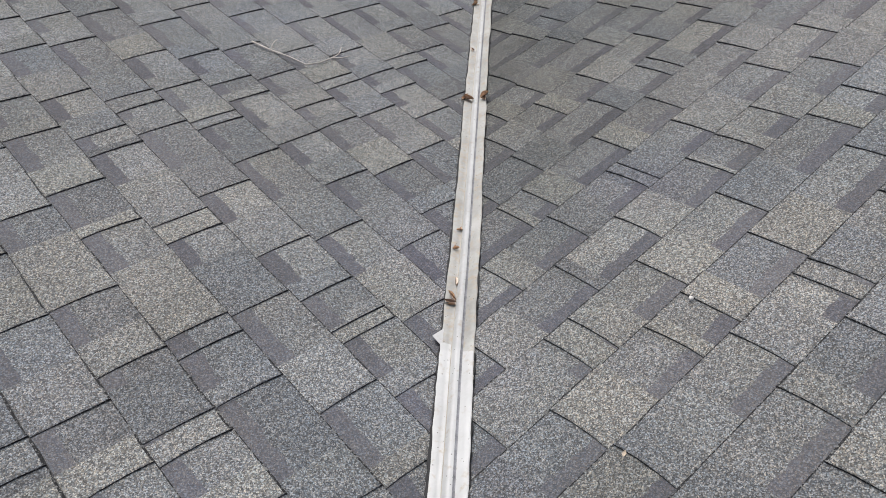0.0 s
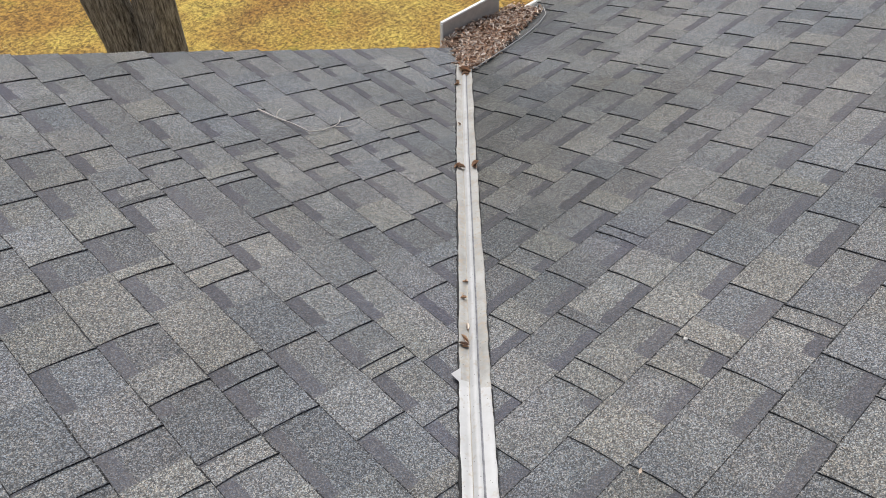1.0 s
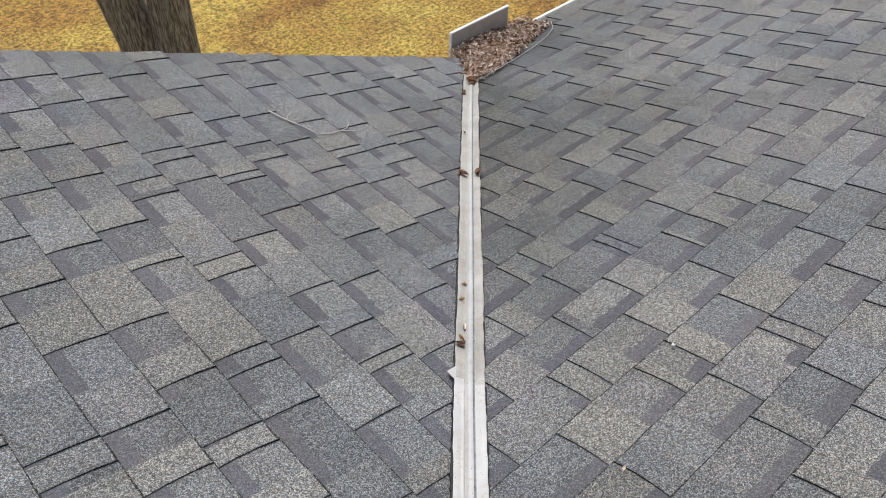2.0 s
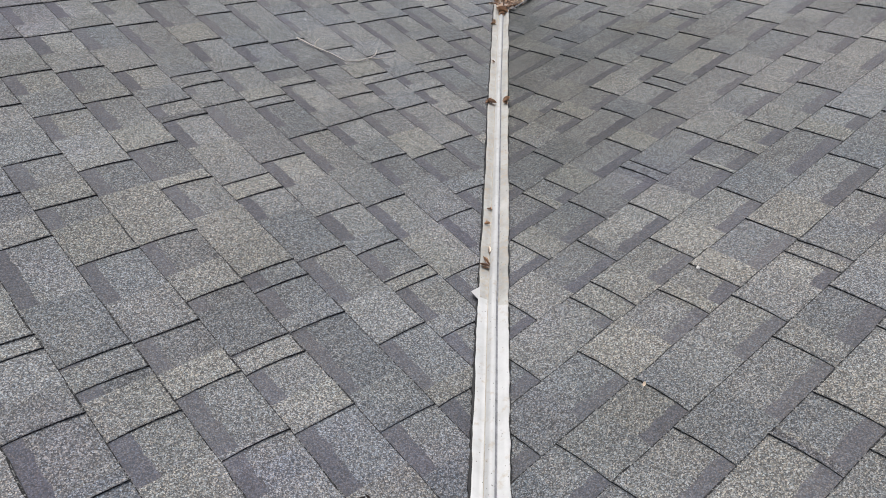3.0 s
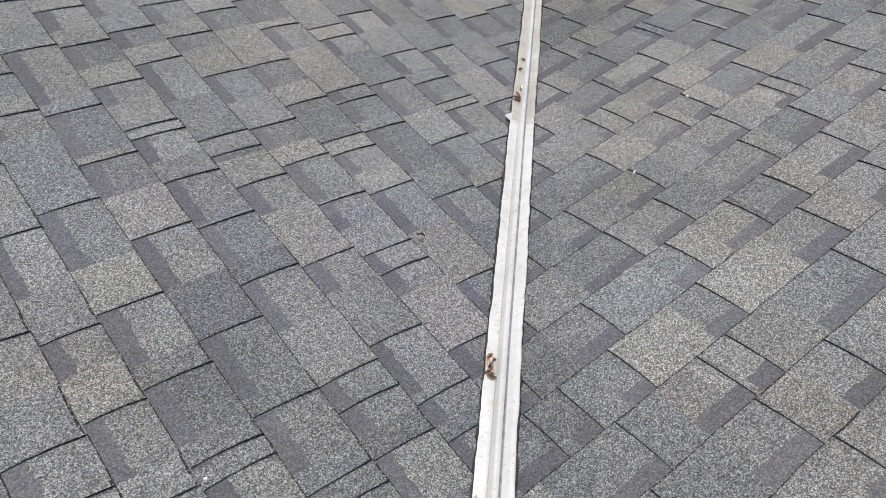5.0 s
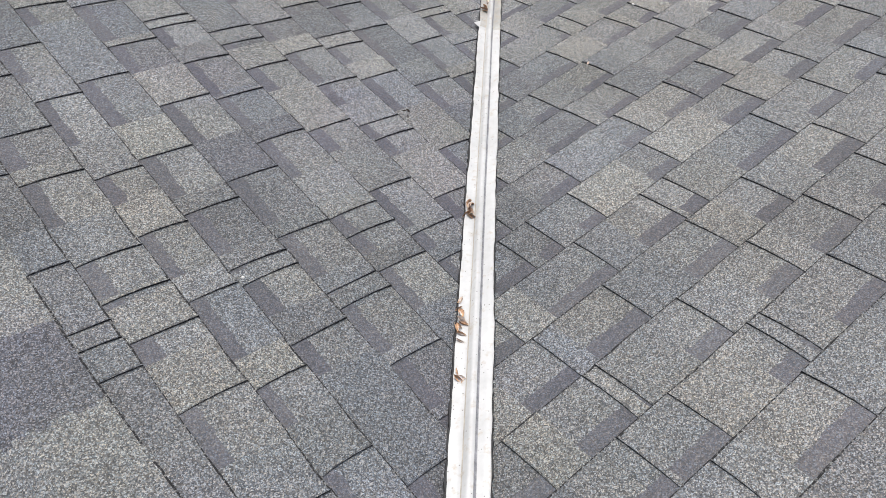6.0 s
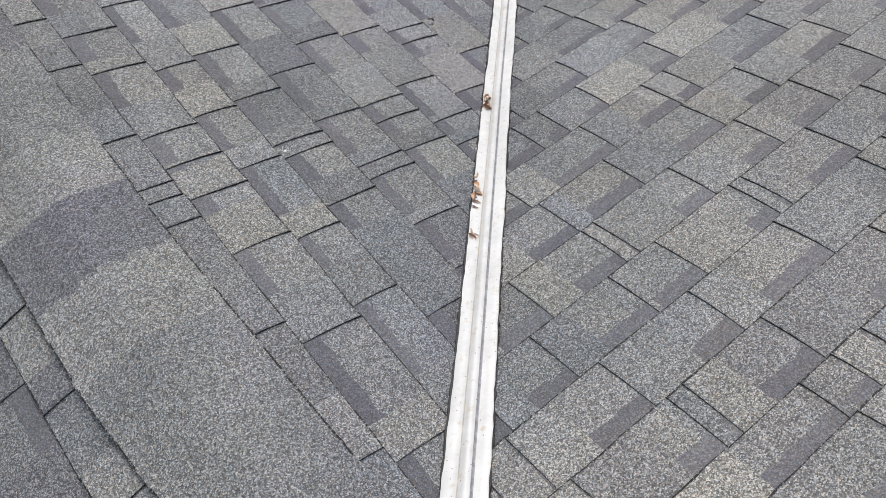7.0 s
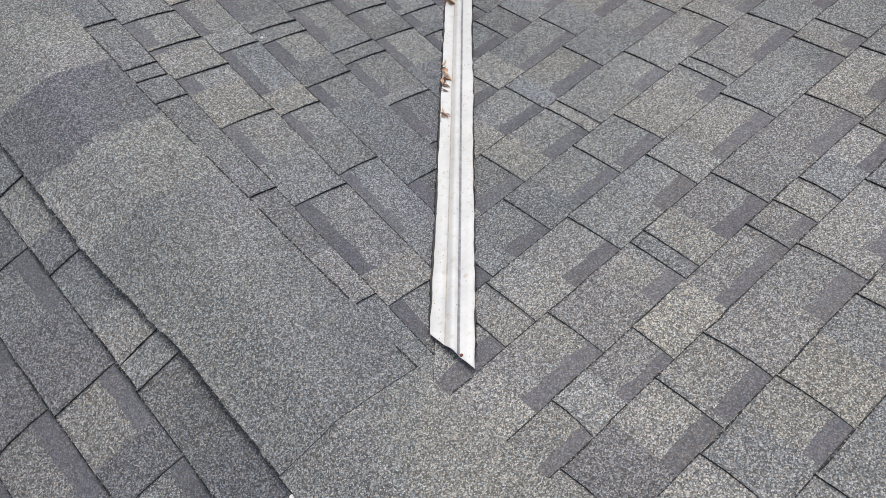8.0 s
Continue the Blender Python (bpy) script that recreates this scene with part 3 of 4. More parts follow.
def flashing(name, label, a0, a1, lift, cut, seed, metal, short=0.0):
    """A strip of bent sheet with a crimped rib down its middle and hand-cut, uneven edges."""
    rr = random.Random(seed)
    steps = int((a1 - a0) / 0.02)
    shape = [(-1.0, 0.001), (-0.93, 0.002), (-0.6, 0.0015), (-0.37, 0.0), (-0.31, 0.002), (-0.16, 0.0078), (-0.06, 0.0098), (0.06, 0.0090), (0.20, 0.0052), (0.285, 0.0003), (0.335, 0.0), (0.60, 0.002), (0.93, 0.003), (1.0, 0.001)]
    grid = []
    el, er = 0.0, 0.0
    for i in range(steps + 1):
        a = a0 + (a1 - a0) * i / steps
        c, w = valley(a)
        head = cut * valley(a0)[1] * (1 - i / steps)
        el = 0.6 * el + rr.uniform(-0.0012, 0.0012)
        er = 0.6 * er + rr.uniform(-0.0014, 0.0014)
        row = []
        for t, h in shape:
            shift = (el if t < -0.9 else er if t > 0.9 else 0.0)
            aa = a + head * t
            row.append(valley_point(aa, c + t * w + shift, 0.0142 + lift + h + 0.001 * noise.noise(Vector((a * 6, t * 2, seed)))))
        grid.append(row)
    foot = Vector(grid[-1][5])
    thing = tagged(new(name), label, "valley flashing", "valley flashing")
    thing.location = foot
    full = grid
    for piece, j0, j1, back in (("left_flange", 0, 4, short - 0.02), ("rib", 4, 8, 0.0), ("right_flange", 8, 13, short)):
        verts, faces, slots = [], [], []
        m = j1 - j0 + 1
        steps = len(full) - 1 - max(0, int(back / 0.02))
        grid = full[:steps + 1]
        for row in grid:
            verts += [tuple(Vector(q) - foot) for q in row[j0:j1 + 1]]
        for i in range(steps):
            for j in range(m - 1):
                faces.append((i * m + j, i * m + j + 1, (i + 1) * m + j + 1, (i + 1) * m + j))
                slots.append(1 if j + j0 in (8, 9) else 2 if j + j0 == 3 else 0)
        o = len(verts)
        verts += [(x, y, z - 0.0016) for x, y, z in verts]
        faces += [tuple(q + o for q in reversed(fc)) for fc in faces[:]]
        edge = [i * m for i in range(steps + 1)] + [steps * m + j for j in range(1, m)] + [i * m + m - 1 for i in range(steps - 1, -1, -1)] + list(range(m - 2, 0, -1))
        k = len(verts)
        verts += [verts[q] for q in edge] + [verts[q + o] for q in edge]
        e = len(edge)
        faces += [(k + q, k + (q + 1) % e, k + e + (q + 1) % e, k + e + q) for q in range(e)]
        mesh_object(piece, verts, faces, [METAL if piece == "rib" else metal, CREASE_GREY, FILM], slots + [0] * (len(faces) - len(slots)), thing, True)
    # added black strips along both edges, standing in for the flashing's shadow line
    for piece, side in (("edge_shade_strip", -1), ("edge_shade_strip", 1)):
        verts, faces = [], []
        last = a1 - max(0.0, short)
        n = int((last - a0) / 0.01)
        for i in range(n + 1):
            first = a0 + (0.055 if side < 0 else 0.0)
            a = first + (last - first) * i / n
            c, w = valley(a)
            out = (0.0042 if side < 0 else 0.0018) + rr.uniform(-0.002, 0.002)
            for d, h in ((w - 0.010, 0.0132), (w + out - 0.0015, 0.0137), (w + out, 0.006)):
                verts.append(tuple(Vector(valley_point(a, c + side * d, h + lift)) - foot))
        for i in range(n):
            faces += [(3 * i + j, 3 * i + j + 1, 3 * i + j + 4, 3 * i + j + 3) for j in (0, 1)]
        tagged(mesh_object(piece, verts, faces, [EDGE_SHADE], None, thing), "black roofing cement along the edge")
    return thing


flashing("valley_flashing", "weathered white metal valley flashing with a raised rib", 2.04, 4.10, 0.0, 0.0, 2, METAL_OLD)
flashing("valley_flashing", "clean white metal valley flashing lapped over the lower length", -0.030, 2.34, 0.0025, -0.92, 4, METAL, 0.23)
a = 2.155
c, w = valley(a)
v = [valley_point(a - 0.022, c - w + 0.004, 0.0165), valley_point(a + 0.030, c - w + 0.004, 0.0165), valley_point(a + 0.004, c - w - 0.018, 0.0175)]
v += [(x, y, z - 0.0015) for x, y, z in v]
tagged(mesh_object("flashing_tongue", v, [(0, 1, 2), (5, 4, 3), (0, 3, 4, 1), (1, 4, 5, 2), (2, 5, 3, 0)], [METAL]), "torn pointed tongue of white flashing metal", "metal scrap")


# ---------------------------------------------------------------- ridge caps
def cap(y0, y1, seed, lift=0.0, prints=(), cut=1):
    """A shingle bent over the ridge, lying slightly proud with a worn outer edge; broken dark rims paint the shade
    beside it.
    """
    rr = random.Random(seed)
    verts, faces, slots = [], [], []
    prof = [-1.0, -0.978, -0.85, -0.6, -0.35, -0.18, -0.08, 0.0, 0.08, 0.18, 0.35, 0.6, 0.85, 0.975, 1.0]
    steps = max(3, int((y1 - y0) / 0.011))
    m = len(prof)
    for i in range(steps + 1):
        y = y0 + (y1 - y0) * i / steps
        wob = 0.003 * noise.noise(Vector((y * 5, seed, 0))) + 0.0022 * noise.noise(Vector((y * 45, seed, 3)))
        for t in prof:
            half = (0.153 - 0.085 * min(0.3, max(0.0, 0.55 - y)) if t < 0 else 0.145 + 0.040 * max(0.0, 1.0 - max(0.0, y + 0.2))) + wob
            x = RIDGE - (0.006 if t < 0 else 0.0) * abs(t) + half * t
            z = -PITCH_WING * (RIDGE + math.sqrt((x - RIDGE) ** 2 + 0.030 ** 2) - 0.0) + 0.021 + lift + 0.0025 * (t < -0.9) - 0.002 * (t > 0.9)
            if y < 0.02:
                z = max(z, z_main(x, y) + 0.017 + lift)
            verts.append((x, y + rr.uniform(-0.0015, 0.0015) * (i in (0, steps)), z))
    for i in range(steps):
        for j in range(m - 1):
            faces.append((i * m + j, i * m + j + 1, (i + 1) * m + j + 1, (i + 1) * m + j))
            yy = y0 + (y1 - y0) * (i + 0.5) / steps
            # rim colour stands in for the shadow gap along the cap's long edges
            rim = (j == m - 2 and noise.noise(Vector((i * 0.2, seed * 3.1, 0))) > -0.22) or (j == 0 and noise.noise(Vector((i * 0.28, seed * 5.3, 0))) > -0.3)
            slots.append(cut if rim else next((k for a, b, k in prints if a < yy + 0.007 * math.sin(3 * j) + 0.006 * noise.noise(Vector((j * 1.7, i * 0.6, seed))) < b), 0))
    o = len(verts)
    verts += [(x, y, z - 0.007) for x, y, z in verts]
    faces += [tuple(q + o for q in reversed(fc)) for fc in faces[:]]
    slots += [1] * (len(faces) - len(slots))
    edge = [i * m for i in range(steps + 1)] + [steps * m + j for j in range(1, m)] + [i * m + m - 1 for i in range(steps - 1, -1, -1)] + list(range(m - 2, 0, -1))
    faces += [(b, a, a + o, b + o) for a, b in zip(edge, edge[1:] + edge[:1])]
    slots += [cut] * (len(faces) - len(slots))
    return tagged(mesh_object("ridge_cap", verts, faces, [CAP, ASPHALT_SHADE, CAP_DARK, CAP_PALE], slots), "smooth grey asphalt ridge cap bent over the ridge", "ridge cap", "ridge caps")


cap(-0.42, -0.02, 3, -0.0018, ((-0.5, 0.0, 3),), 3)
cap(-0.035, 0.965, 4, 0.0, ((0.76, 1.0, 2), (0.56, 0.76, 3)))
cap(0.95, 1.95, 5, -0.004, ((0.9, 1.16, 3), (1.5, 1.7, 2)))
cap(1.93, 2.93, 6)
cap(2.90, rake(RIDGE) - 0.02, 8, -0.004)

# hip caps up towards the main ridge
def hip_cap(d, lift):
    verts = []
    s = math.sqrt(0.5)
    for k in (0.0, 0.17):
        for t in (-0.15, -0.07, -0.02, 0.02, 0.07, 0.15):
            x, y = HIP / 2 + s * (d + k) + s * t, HIP / 2 - s * (d + k) + s * t
            verts.append((x, y, z_main(x, y) + 0.019 + lift - 0.006 * k / 0.17 - (0.1 * abs(t) if t < 0 else 0)))
    faces = [(i, i + 6, i + 7, i + 1) for i in range(5)]
    verts += [(x, y, z - 0.006) for x, y, z in verts]
    faces += [(i + 13, i + 19, i + 18, i + 12) for i in range(5)]
    ring = [0, 1, 2, 3, 4, 5, 11, 10, 9, 8, 7, 6]
    faces += [(a, b, b + 12, a + 12) for a, b in zip(ring, ring[1:] + ring[:1])]
    return tagged(mesh_object("hip_cap", verts, faces, [CAP]), "grey asphalt hip cap shingle", "hip cap", "hip caps")


for i in range(24):
    hip_cap(0.05 + i * 0.145, 0.003)


# ---------------------------------------------------------------- leaves, twig, cable
def leaf_into(verts, faces, place, size, rr, slim=1.0):
    """A curled, pointed dead leaf."""
    yaw, tilt, curl = rr.uniform(0, 6.28), rr.uniform(-0.7, 0.7), rr.uniform(0.2, 1.1)
    m = Matrix.Translation(place) @ Euler((tilt, rr.uniform(-0.7, 0.7), yaw)).to_matrix().to_4x4()
    o = len(verts)
    w = slim * rr.uniform(0.07, 0.24)
    rows_ = ((-0.5, 0.02), (-0.25, 0.8), (0.05, 1.0), (0.3, 0.7), (0.55, 0.03))
    for y, k in rows_:
        for t in (-1, 0, 1):
            verts.append(m @ Vector((size * w * k * t, size * y, size * curl * (abs(t) * k * 0.5 + y * y) + 0.001)))
    for i in range(len(rows_) - 1):
        for j in (0, 1):
            faces.append((o + 3 * i + j, o + 3 * i + j + 1, o + 3 * i + j + 4, o + 3 * i + j + 3))


def surface(x, y):
    return min(z_far(x, y), max(z_wing(x, y), z_main(x, y)))


rr = random.Random(21)
v, f = [], []
made = 0
while made < 7000:
    x, y = rr.uniform(2.86, 3.55), rr.uniform(2.82, LIP - 0.01)
    edge = 2.86 + max(0.0, x - 3.0) * 0.34
    if y < edge + rr.uniform(-0.025, 0.03) or y < 5.71 - x + rr.uniform(-0.03, 0.02) or y - x > 0.17 + rr.uniform(-0.02, 0.02) or x > 3.50 + rr.uniform(-0.05, 0.03):
        continue
    roof = z_main(x, y) if y < EAVE else GUT - 0.01
    crest = -1.005 - 0.05 * max(0, x - 3.25) + 0.02 * noise.noise(Vector((x * 9, y * 9, 0)))
    hi = max(roof + 0.012, min(crest, roof + 0.012 + (y - edge) * 0.55))
    leaf_into(v, f, (x, y, rr.uniform(max(roof + 0.006, hi - 0.03), hi + 0.01)), rr.uniform(0.012, 0.029), rr)
    made += 1
tagged(mesh_object("leaf_pile", v, f, [LEAF], None, None, True), "heap of curled brown dead leaves in the gutter corner", "dead leaves", kind="stuff")


RUSSET = plain("russet_dead_leaf", (0.48, 0.30, 0.18), 0.75, 0, 120, 0.5, 1.35)


def leaf_thing(x, y, size, seed, h=0.016):
    q = random.Random(seed)
    vv, ff = [], []
    leaf_into(vv, ff, (0, 0, 0), size, q, 0.95)
    ob = mesh_object("dead_leaf", vv, ff, [RUSSET if q.random() < 0.6 else LEAF], None, None, True)
    ob.location = (x, y, surface(x, y) + h)
    tagged(ob, "curled brown dead leaf caught on the flashing", "leaf", "leaves on the flashing")


seed = 60
for along, across, count, size in ((4.03, 0.0, 16, 0.045), (3.99, 0.005, 8, 0.035), (3.88, -0.022, 4, 0.024), (3.18, -0.022, 3, 0.03), (3.16, 0.026, 4, 0.032), (2.53, -0.022, 3, 0.022), (2.46, -0.02, 2, 0.018), (2.27, -0.022, 4, 0.026), (2.32, -0.016, 2, 0.024),
                                   (1.22, -0.030, 3, 0.018), (1.18, -0.024, 6, 0.030), (0.86, -0.032, 3, 0.024), (0.815, -0.026, 5, 0.030), (0.775, -0.030, 4, 0.028), (0.66, -0.026, 4, 0.026), (3.5, -0.02, 2, 0.02)):
    c, w = valley(along)
    for i in range(count):
        seed += 1
        q = random.Random(seed)
        x, y, z = valley_point(along + q.uniform(-0.016, 0.016), c + across + q.uniform(-0.008, 0.008), 0)
        leaf_thing(x, y, size * q.uniform(0.65, 1.1), seed)

tw = [(1.84, 2.86), (1.862, 2.79), (1.885, 2.72), (1.904, 2.664), (1.95, 2.655), (2.001, 2.66), (2.035, 2.68), (2.064, 2.707)]
twig = tagged(new("twig"), "thin bleached forked twig lying on the shingles", "twig")
twig.location = (1.904, 2.664, z_wing(1.904, 0) + 0.012)
loc = lambda x, y, h: (x - 1.904, y - 2.664, z_wing(x, y) - z_wing(1.904, 0) + h)
tube("stem", [loc(x, y, 0.004 + 0.003 * math.sin(4 * i)) for i, (x, y) in enumerate(tw)], [0.003, 0.0028, 0.0026, 0.0024, 0.0022, 0.002, 0.0016, 0.001], TWIG, twig, 7)
tube("side_shoot", [loc(1.862, 2.79, 0.004), loc(1.885, 2.81, 0.012), loc(1.905, 2.815, 0.02)], [0.002, 0.0016, 0.001], TWIG, twig, 6)
tube("side_shoot", [loc(2.001, 2.66, 0.004), loc(2.02, 2.64, 0.010), loc(2.05, 2.633, 0.014)], [0.0025, 0.002, 0.001], TWIG, twig, 6)

cable_line = [(2.86, 2.83), (2.93, 2.835), (3.04, 2.845), (3.15, 2.862), (3.26, 2.885), (3.37, 2.915), (3.46, 2.955), (3.52, 3.02)]
cable_ob = tube("cable", [(x, y, z_main(x, y) + 0.018 + 0.006 * math.sin(9 * x)) for x, y in cable_line], [0.0022] * len(cable_line), WIRE, None, 8)
tagged(cable_ob, "loose grey cable lying along the leaf heap", "cable")

for x, y, z_of, s, lab in ((1.875, 1.222, z_main, 0.005, "small white pebble on the shingles"), (-0.372, -0.077, z_far, 0.0055, "small white chip beside the ridge cap"), (0.247, 0.904, z_wing, 0.004, "tiny white chip on the shingles")):
    bm = bmesh.new()
    bmesh.ops.create_icosphere(bm, subdivisions=2, radius=s)
    for q in bm.verts:
        q.co *= 1 + 0.35 * noise.noise(q.co * 160)
        q.co.z *= 0.6
    ob = bm_object("pebble", bm, [STONE], None, True)
    ob.location = (x, y, z_of(x, y) + 0.013 + s * 0.3)
    tagged(ob, lab, "pebble")

CRUMB = plain("dark_leaf_crumb", (0.075, 0.055, 0.045), 0.9, 0, 300, 0.5, 1.4)
HUSK = plain("tan_husk", (0.62, 0.50, 0.38), 0.8, 0, 200, 0.7, 1.2)
for x, y, z_of, size, mat, label in ((0.936, 1.249, z_wing, 0.016, CRUMB, "dark curled leaf scrap caught on the shingles"), (0.946, 1.240, z_wing, 0.014, CRUMB, "dark curled leaf scrap caught on the shingles"),
                                     (0.930, 1.222, z_wing, 0.010, CRUMB, "small dark leaf crumb on the shingles"), (0.735, 0.818, z_wing, 0.009, CRUMB, "small dark leaf crumb on the shingles"),
                                     (1.515, 1.086, z_main, 0.012, HUSK, "slim tan seed husk beside a shingle edge")):
    q = random.Random(int(x * 1000))
    v, f = [], []
    leaf_into(v, f, (0, 0, 0), size, q, 1.2)
    ob = mesh_object("leaf_scrap", v, f, [mat], None, None, True)
    ob.location = (x, y, z_of(x, y) + 0.017)
    tagged(ob, label, "leaf scrap", "leaf scraps on the shingles")

RUST = plain("dull_red_rust", (0.13, 0.048, 0.032), 0.9, 0, 300, 0.5, 1.3)
bm = bmesh.new()
bmesh.ops.create_cone(bm, cap_ends=True, segments=12, radius1=0.0036, radius2=0.0028, depth=0.002)
nail = bm_object("nail_head", bm, [RUST])
nail.location = valley_point(-0.040, 0.0650, 0.0185)
tagged(nail, "rusty nail head at the upper end of the flashing", "nail")

# ---------------------------------------------------------------- shingles, course by course
wing = Slope("wing", wing_roof, z_wing, trim_wing, ORIGIN_WING, lambda x, y: True)
main = Slope("main", main_roof, z_main, trim_main, ORIGIN_MAIN, lambda x, y: x - y < 1.7 and y > -0.75)
far = Slope("far", far_roof, z_far, trim_far, ORIGIN_WING, lambda x, y: x > -1.4 and -0.8 < y < 1.7)
wing.course(-1, -0.48, 3.92, [], 0.3)
wing.course(0, -0.41, 3.89, [0.471, 0.803, 0.88, 0.929, 1.1], 0.105)
wing.course(1, -0.28, 3.86, [(0.105, 0.097, "t"), (0.41, 0.221, "b"), (0.676, 0.133, "t"), (0.86, 0.057, "t"), (0.97, 0.013), (1.083, 0.117), (1.35, 0.144), 1.52], 0.114)
wing.course(2, -0.14, 3.83, [0.105, (0.438, None, "b"), (0.653, None, "t"), (1.11, 0.135, "t"), (1.31, 0.094), (1.62, 0.183), 1.85], -0.068)
wing.course(3, -0.00, 3.80, [(0.34, 0.088, "b"), (0.71, 0.091), (0.89, 0.1), 0.94, (1.13, 0.141), (1.34, 0.152, "t"), (1.66, 0.188, "b"), (2.03, 0.097, "t"), 2.2], -0.08)
wing.course(4, 0.13, 3.77, [(0.57, 0.127), (0.74, 0.139, "b"), (0.79, None, "b"), (0.98, 0.14, "b"), (1.19, 0.166, "d"), (1.51, 0.166, "t"), (1.79, 0.128), (2.0, 0.185, "b"), (2.3, 0.257)], -0.07)
wing.course(5, 0.27, 3.73, [(0.79, 0.126), 0.91, (0.98, 0.067), (1.29, None, "d"), (1.66, 0.168), (1.84, 0.099), 1.88, (2.08, 0.092, "t"), (2.29, 0.118)], -0.05)
wing.course(6, 0.40, 3.70, [(0.75, None, "b"), (0.85, None, "b"), (1.02, 0.148), (1.28, 0.098, "t"), (1.58, 0.11), (1.71, 0.031), (1.78, None, "b"), (2.15, 0.19), 2.33], -0.05)
wing.course(7, 0.54, 3.67, [(0.93, None, "t"), (1.18, 0.073), (1.25, 0.066), (1.61, 0.182), (1.78, 0.096), (2.04, 0.138, "t"), (2.26, 0.082, "t")], -0.04)
wing.course(8, 0.67, 3.64, [1.08, (1.43, 0.16, "t"), (1.6, 0.089), 1.66, (1.84, 0.041), (2.05, 0.118, "t"), (2.37, 0.115), (2.64, 0.119)], -0.04)
wing.course(9, 0.81, 3.61, [(1.35, 0.123, "b"), (1.66, None, "b"), (1.8, None, "b"), (1.86, 0.052), (2.23, 0.136, "t"), (2.41, 0.141, "t"), (2.67, 0.154), (2.85, 0.124)], -0.03)
wing.course(10, 0.95, 3.58, [1.34, (1.54, 0.154, "m"), (1.85, 0.171, "b"), (2.12, 0.094, "t"), 2.19, (2.51, 0.135), 2.6, (2.81, 0.115), (3.1, 0.148), 3.3], -0.03)
wing.course(11, 1.08, 3.55, [1.49, (1.66, None, "t"), (1.7, None, "b"), (1.81, 0.121), (1.98, 0.117), (2.24, 0.122), (2.55, 0.177), (2.67, 0.039), 2.74, 3.09, 3.27], -0.02)
wing.course(12, 1.22, 3.51, [(1.64, None, "t"), (1.96, 0.146, "b"), (2.32, 0.184, "b"), 2.5, 2.54, 2.73, (2.93, None, "t"), 3.24], -0.02)
wing.course(13, 1.35, 3.48, [1.83, (2.13, 0.127), 2.34, 2.59, 2.69, (2.87, 0.117), 3.11], -0.03)
wing.course(14, 1.49, 3.45, [1.91, (2.1, 0.127, "t"), (2.35, 0.117), 2.47, 2.66, 2.86, 3.17], -0.04)
wing.course(15, 1.62, 3.42, [(2.35, 0.141), 2.52, 2.57, 2.77, 3.06, 3.27], -0.05)
wing.course(16, 1.76, 3.39, [2.43, 2.53, 2.69, 2.94, 3.25], -0.06)
wing.course(17, 1.89, 3.36, [2.53, 2.59, 2.93, 3.1], -0.12)
wing.course(18, 2.03, 3.33, [2.75, 3.09], -0.2)
wing.course(19, 2.17, 3.29, [2.71, 3.0], -0.27)
wing.course(20, 2.30, 3.26, [2.99], -0.33)
wing.course(21, 2.44, 3.23, [3.04], -0.35)
wing.course(22, 2.57, 3.20, [], -0.38)
wing.course(23, 2.71, 3.17, [], -0.4)
main.course(-24, 2.64, 7.5, [], 0.3)
main.course(-23, 2.50, 7.5, [], 0.3)
main.course(-22, 2.37, 7.5, [], 0.3)
main.course(-21, 2.23, 7.5, [], 0.3)
main.course(-20, 2.09, 7.5, [], 0.3)
main.course(-19, 1.96, 7.5, [], 0.3)
main.course(-18, 1.82, 7.5, [], 0.3)
main.course(-17, 1.69, 7.5, [], 0.3)
main.course(-16, 1.55, 7.5, [], 0.3)
main.course(-15, 1.42, 7.5, [], 0.3)
main.course(-14, 1.28, 7.5, [], 0.3)
main.course(-13, 1.14, 7.5, [], 0.3)
main.course(-12, 1.01, 7.5, [], 0.3)
main.course(-11, 0.87, 7.5, [], 0.3)
main.course(-10, 0.74, 7.5, [], 0.3)
main.course(-9, 0.60, 7.5, [], 0.3)
main.course(-8, 0.47, 7.5, [], 0.3)
main.course(-7, 0.33, 7.5, [], 0.3)
main.course(-6, 0.19, 7.5, [], 0.3)
main.course(-5, 0.06, 7.5, [(0.24, None, "b")], 0.144)
main.course(-4, -0.08, 7.5, [0.15, (0.35, 0.094, "t"), 0.59], 0.169)
main.course(-3, -0.21, 7.5, [(-0.02, None, "d"), (0.35, 0.186), (0.63, 0.127), 0.85], 0.171)
main.course(-2, -0.35, 7.5, [(0.06, None, "b"), (0.27, None, "t"), 0.61, 0.7, 0.78], -0.129)
main.course(-1, -0.34, 7.5, [(0.2, 0.171), (0.43, 0.08), 0.47, (0.69, 0.135), (1.02, 0.154, "t"), 1.24], -0.13)
main.course(0, -0.20, 7.5, [0.09, 0.17, (0.41, 0.132), (0.65, 0.108), (0.92, 0.183), (1.19, 0.078), (1.28, None, "b")], -0.11)
main.course(1, -0.06, 7.5, [(0.36, 0.099), (0.72, 0.176), (0.95, 0.076), 0.99, (1.22, 0.151)], -0.08)
main.course(2, 0.07, 7.5, [(0.43, 0.126, "t"), (0.64, 0.12, "t"), 0.68, (0.92, 0.1), (1.15, 0.106)], -0.05)
main.course(3, 0.21, 7.5, [(0.85, 0.157, "b"), (1.13, 0.136), (1.33, 0.102)], -0.03)
main.course(4, 0.34, 7.5, [(0.91, 0.185), 1.14, (1.22, 0.068), 1.56], -0.01)
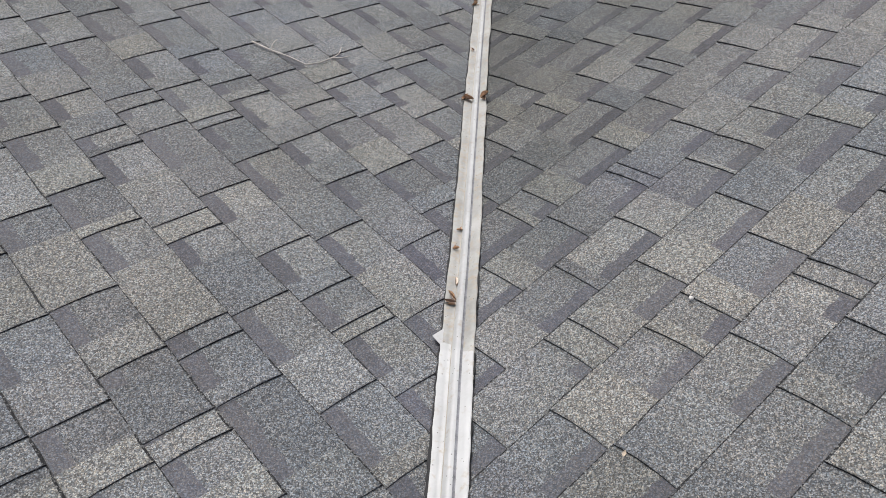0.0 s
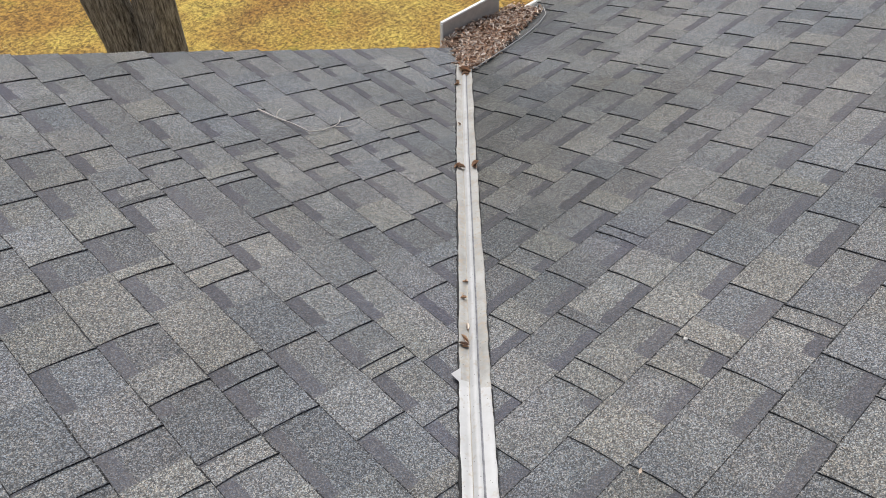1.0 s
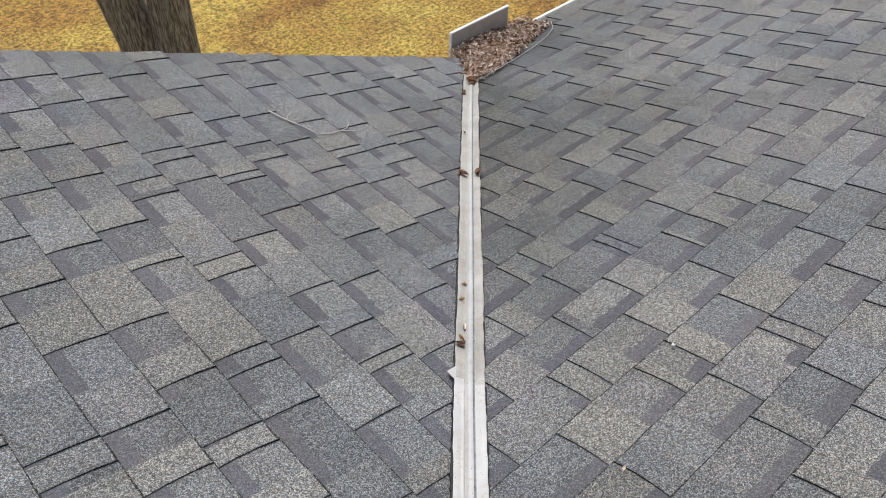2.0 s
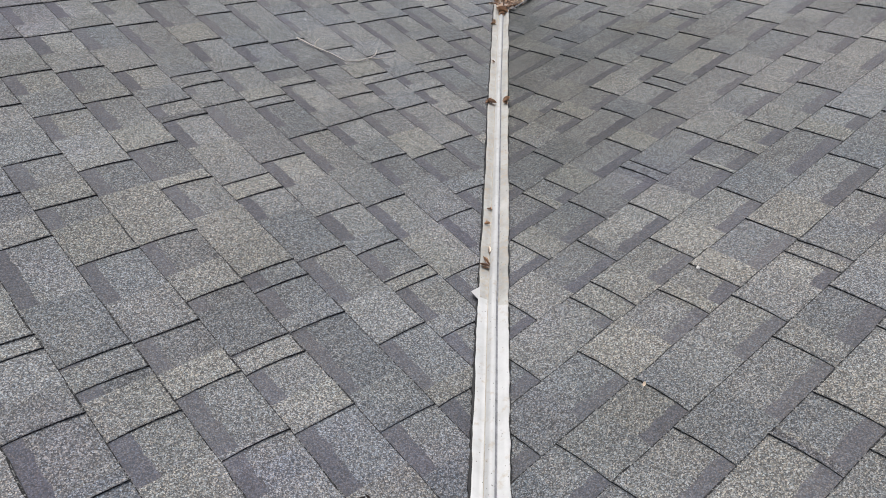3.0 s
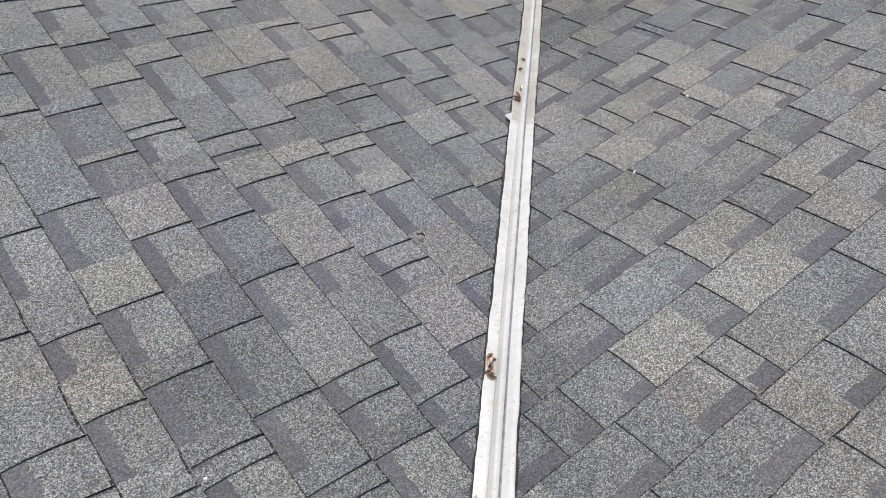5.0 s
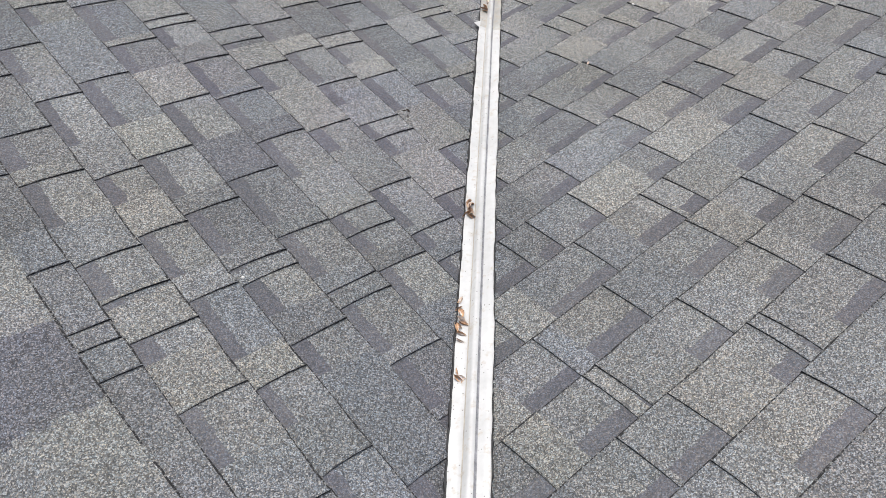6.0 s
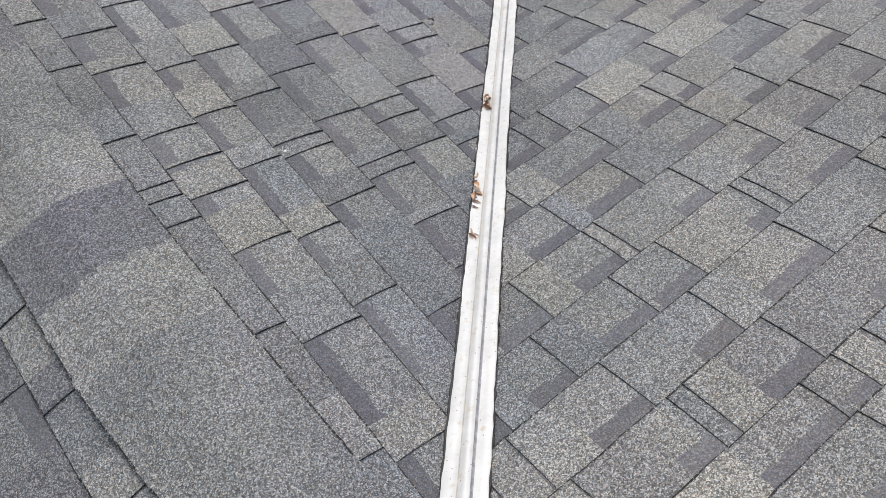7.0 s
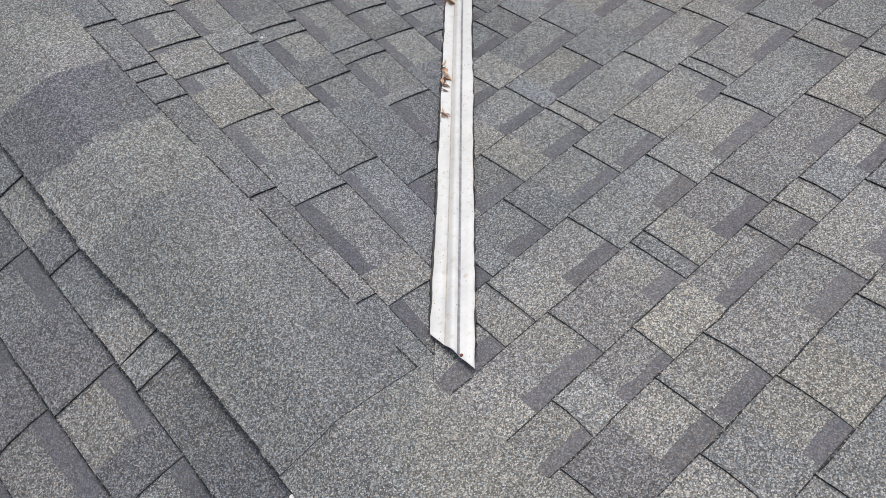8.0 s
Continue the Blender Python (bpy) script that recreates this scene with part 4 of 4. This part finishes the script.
main.course(5, 0.48, 7.5, [(0.8, 0.109), 0.89, (1.03, 0.064, "t"), (1.3, 0.093, "t"), (1.64, 0.141, "t"), 1.87], -0.01)
main.course(6, 0.61, 7.5, [(1.09, 0.119), (1.36, 0.091, "t"), (1.56, 0.122, "d"), (1.7, 0.12, "t"), 1.92, 2.17], 0.)
main.course(7, 0.75, 7.5, [(1.3, 0.169), (1.47, 0.126, "b"), (1.78, 0.174), (1.98, None, "b"), 2.25], -0.03)
main.course(8, 0.89, 7.5, [1.12, (1.3, 0.084), (1.52, 0.113, "b"), (1.84, 0.145), (2.04, 0.073), 2.09, 2.34], -0.05)
main.course(9, 1.02, 7.5, [1.26, (1.51, 0.131, "t"), (1.77, 0.125, "t"), (1.88, 0.076, "t"), (2.1, 0.143, "t"), 2.45, 2.71], -0.05)
main.course(10, 1.16, 7.5, [(1.4, 0.072), (1.63, 0.032), (1.7, None, "t"), (1.91, 0.124), (2.18, 0.149), 2.53, 2.67, 3.02], -0.05)
main.course(11, 1.29, 7.5, [(1.8, 0.152), (2.0, 0.166), (2.26, 0.141), (2.37, 0.097), 2.51, 2.77, 3.12, 3.35], -0.05)
main.course(12, 1.43, 7.5, [1.71, (1.92, 0.139), (2.13, 0.113), 2.17, 2.38, 2.69, 2.91, 3.11, 3.35, 3.6], -0.05)
main.course(13, 1.56, 7.5, [1.88, (1.97, None, "t"), (2.23, 0.169, "t"), 2.44, 2.76, 3.07, 3.42, 3.67], -0.05)
main.course(14, 1.70, 7.5, [2.06, (2.37, 0.187), 2.57, 2.62, (2.86, None, "b"), 3.13, 3.35, 3.59, 3.72], -0.05)
main.course(15, 1.84, 7.5, [2.09, 2.29, 2.47, (2.73, None, "b"), 2.94, 3.25, 3.44, 3.71], -0.05)
main.course(16, 1.97, 7.5, [2.35, 2.65, 2.88, 3.07, 3.11, 3.32, 3.63], -0.05)
main.course(17, 2.11, 7.5, [2.36, 2.62, 2.87, 3.11, 3.59], -0.05)
main.course(18, 2.24, 7.5, [2.6, 2.73, 2.99, 3.65], -0.05)
main.course(19, 2.38, 7.5, [(2.79, None, "t"), 3.05, 3.26, 3.35, 3.52], -0.08)
main.course(20, 2.51, 7.5, [2.71, 3.02, 3.36, 3.62], -0.12)
main.course(21, 2.65, 7.5, [3.05, 3.41], -0.14)
main.course(22, 2.79, 7.5, [3.52], -0.15)
main.course(23, 2.92, 7.5, [3.59], -0.17)
far.course(-20, -3.2, 3.9, [], 0.18)
far.course(-19, -3.2, 3.9, [], 0.18)
far.course(-18, -3.2, 3.9, [], 0.18)
far.course(-17, -3.2, 3.9, [], 0.18)
far.course(-16, -3.2, 3.9, [], 0.18)
far.course(-15, -3.2, 3.9, [], 0.18)
far.course(-14, -3.2, 3.9, [], 0.18)
far.course(-13, -3.2, 3.9, [], 0.18)
far.course(-12, -3.2, 3.9, [], 0.18)
far.course(-11, -3.2, 3.9, [], 0.18)
far.course(-10, -3.2, 3.9, [], 0.18)
far.course(-9, -3.2, 3.9, [], 0.18)
far.course(-8, -3.2, 3.9, [], 0.18)
far.course(-7, -3.2, 3.9, [], 0.18)
far.course(-6, -3.2, 3.9, [], 0.18)
far.course(-5, -3.2, 3.9, [], 0.18)
far.course(-4, -3.2, 3.9, [], 0.18)
far.course(-3, -3.2, 3.9, [], 0.18)
far.course(-2, -3.2, 3.9, [], 0.18)
far.course(-1, -3.2, 3.9, [], 0.18)
far.course(0, -3.2, 3.9, [0.275, 0.34, 0.588, 0.82], 0.193)
far.course(1, -3.2, 3.9, [0.12, 0.354, 0.682], 0.225)
far.course(2, -3.2, 3.9, [0.38], 0.25)
far.course(3, -3.2, 3.9, [], 0.25)
far.course(4, -3.2, 3.9, [], 0.25)
far.course(5, -3.2, 3.9, [], 0.25)
far.course(6, -3.2, 3.9, [], 0.25)
far.course(7, -3.2, 3.9, [], 0.25)
far.course(8, -3.2, 3.9, [], 0.25)
far.course(9, -3.2, 3.9, [], 0.25)
far.course(10, -3.2, 3.9, [], 0.25)
far.course(11, -3.2, 3.9, [], 0.25)
far.course(12, -3.2, 3.9, [], 0.25)
far.course(13, -3.2, 3.9, [], 0.25)
far.course(14, -3.2, 3.9, [], 0.25)
far.course(15, -3.2, 3.9, [], 0.25)
far.course(16, -3.2, 3.9, [], 0.25)
far.course(17, -3.2, 3.9, [], 0.25)
far.course(18, -3.2, 3.9, [], 0.25)
far.course(19, -3.2, 3.9, [], 0.25)
far.course(20, -3.2, 3.9, [], 0.25)
far.course(21, -3.2, 3.9, [], 0.25)
for slope in (wing, main, far):
    slope.finish()
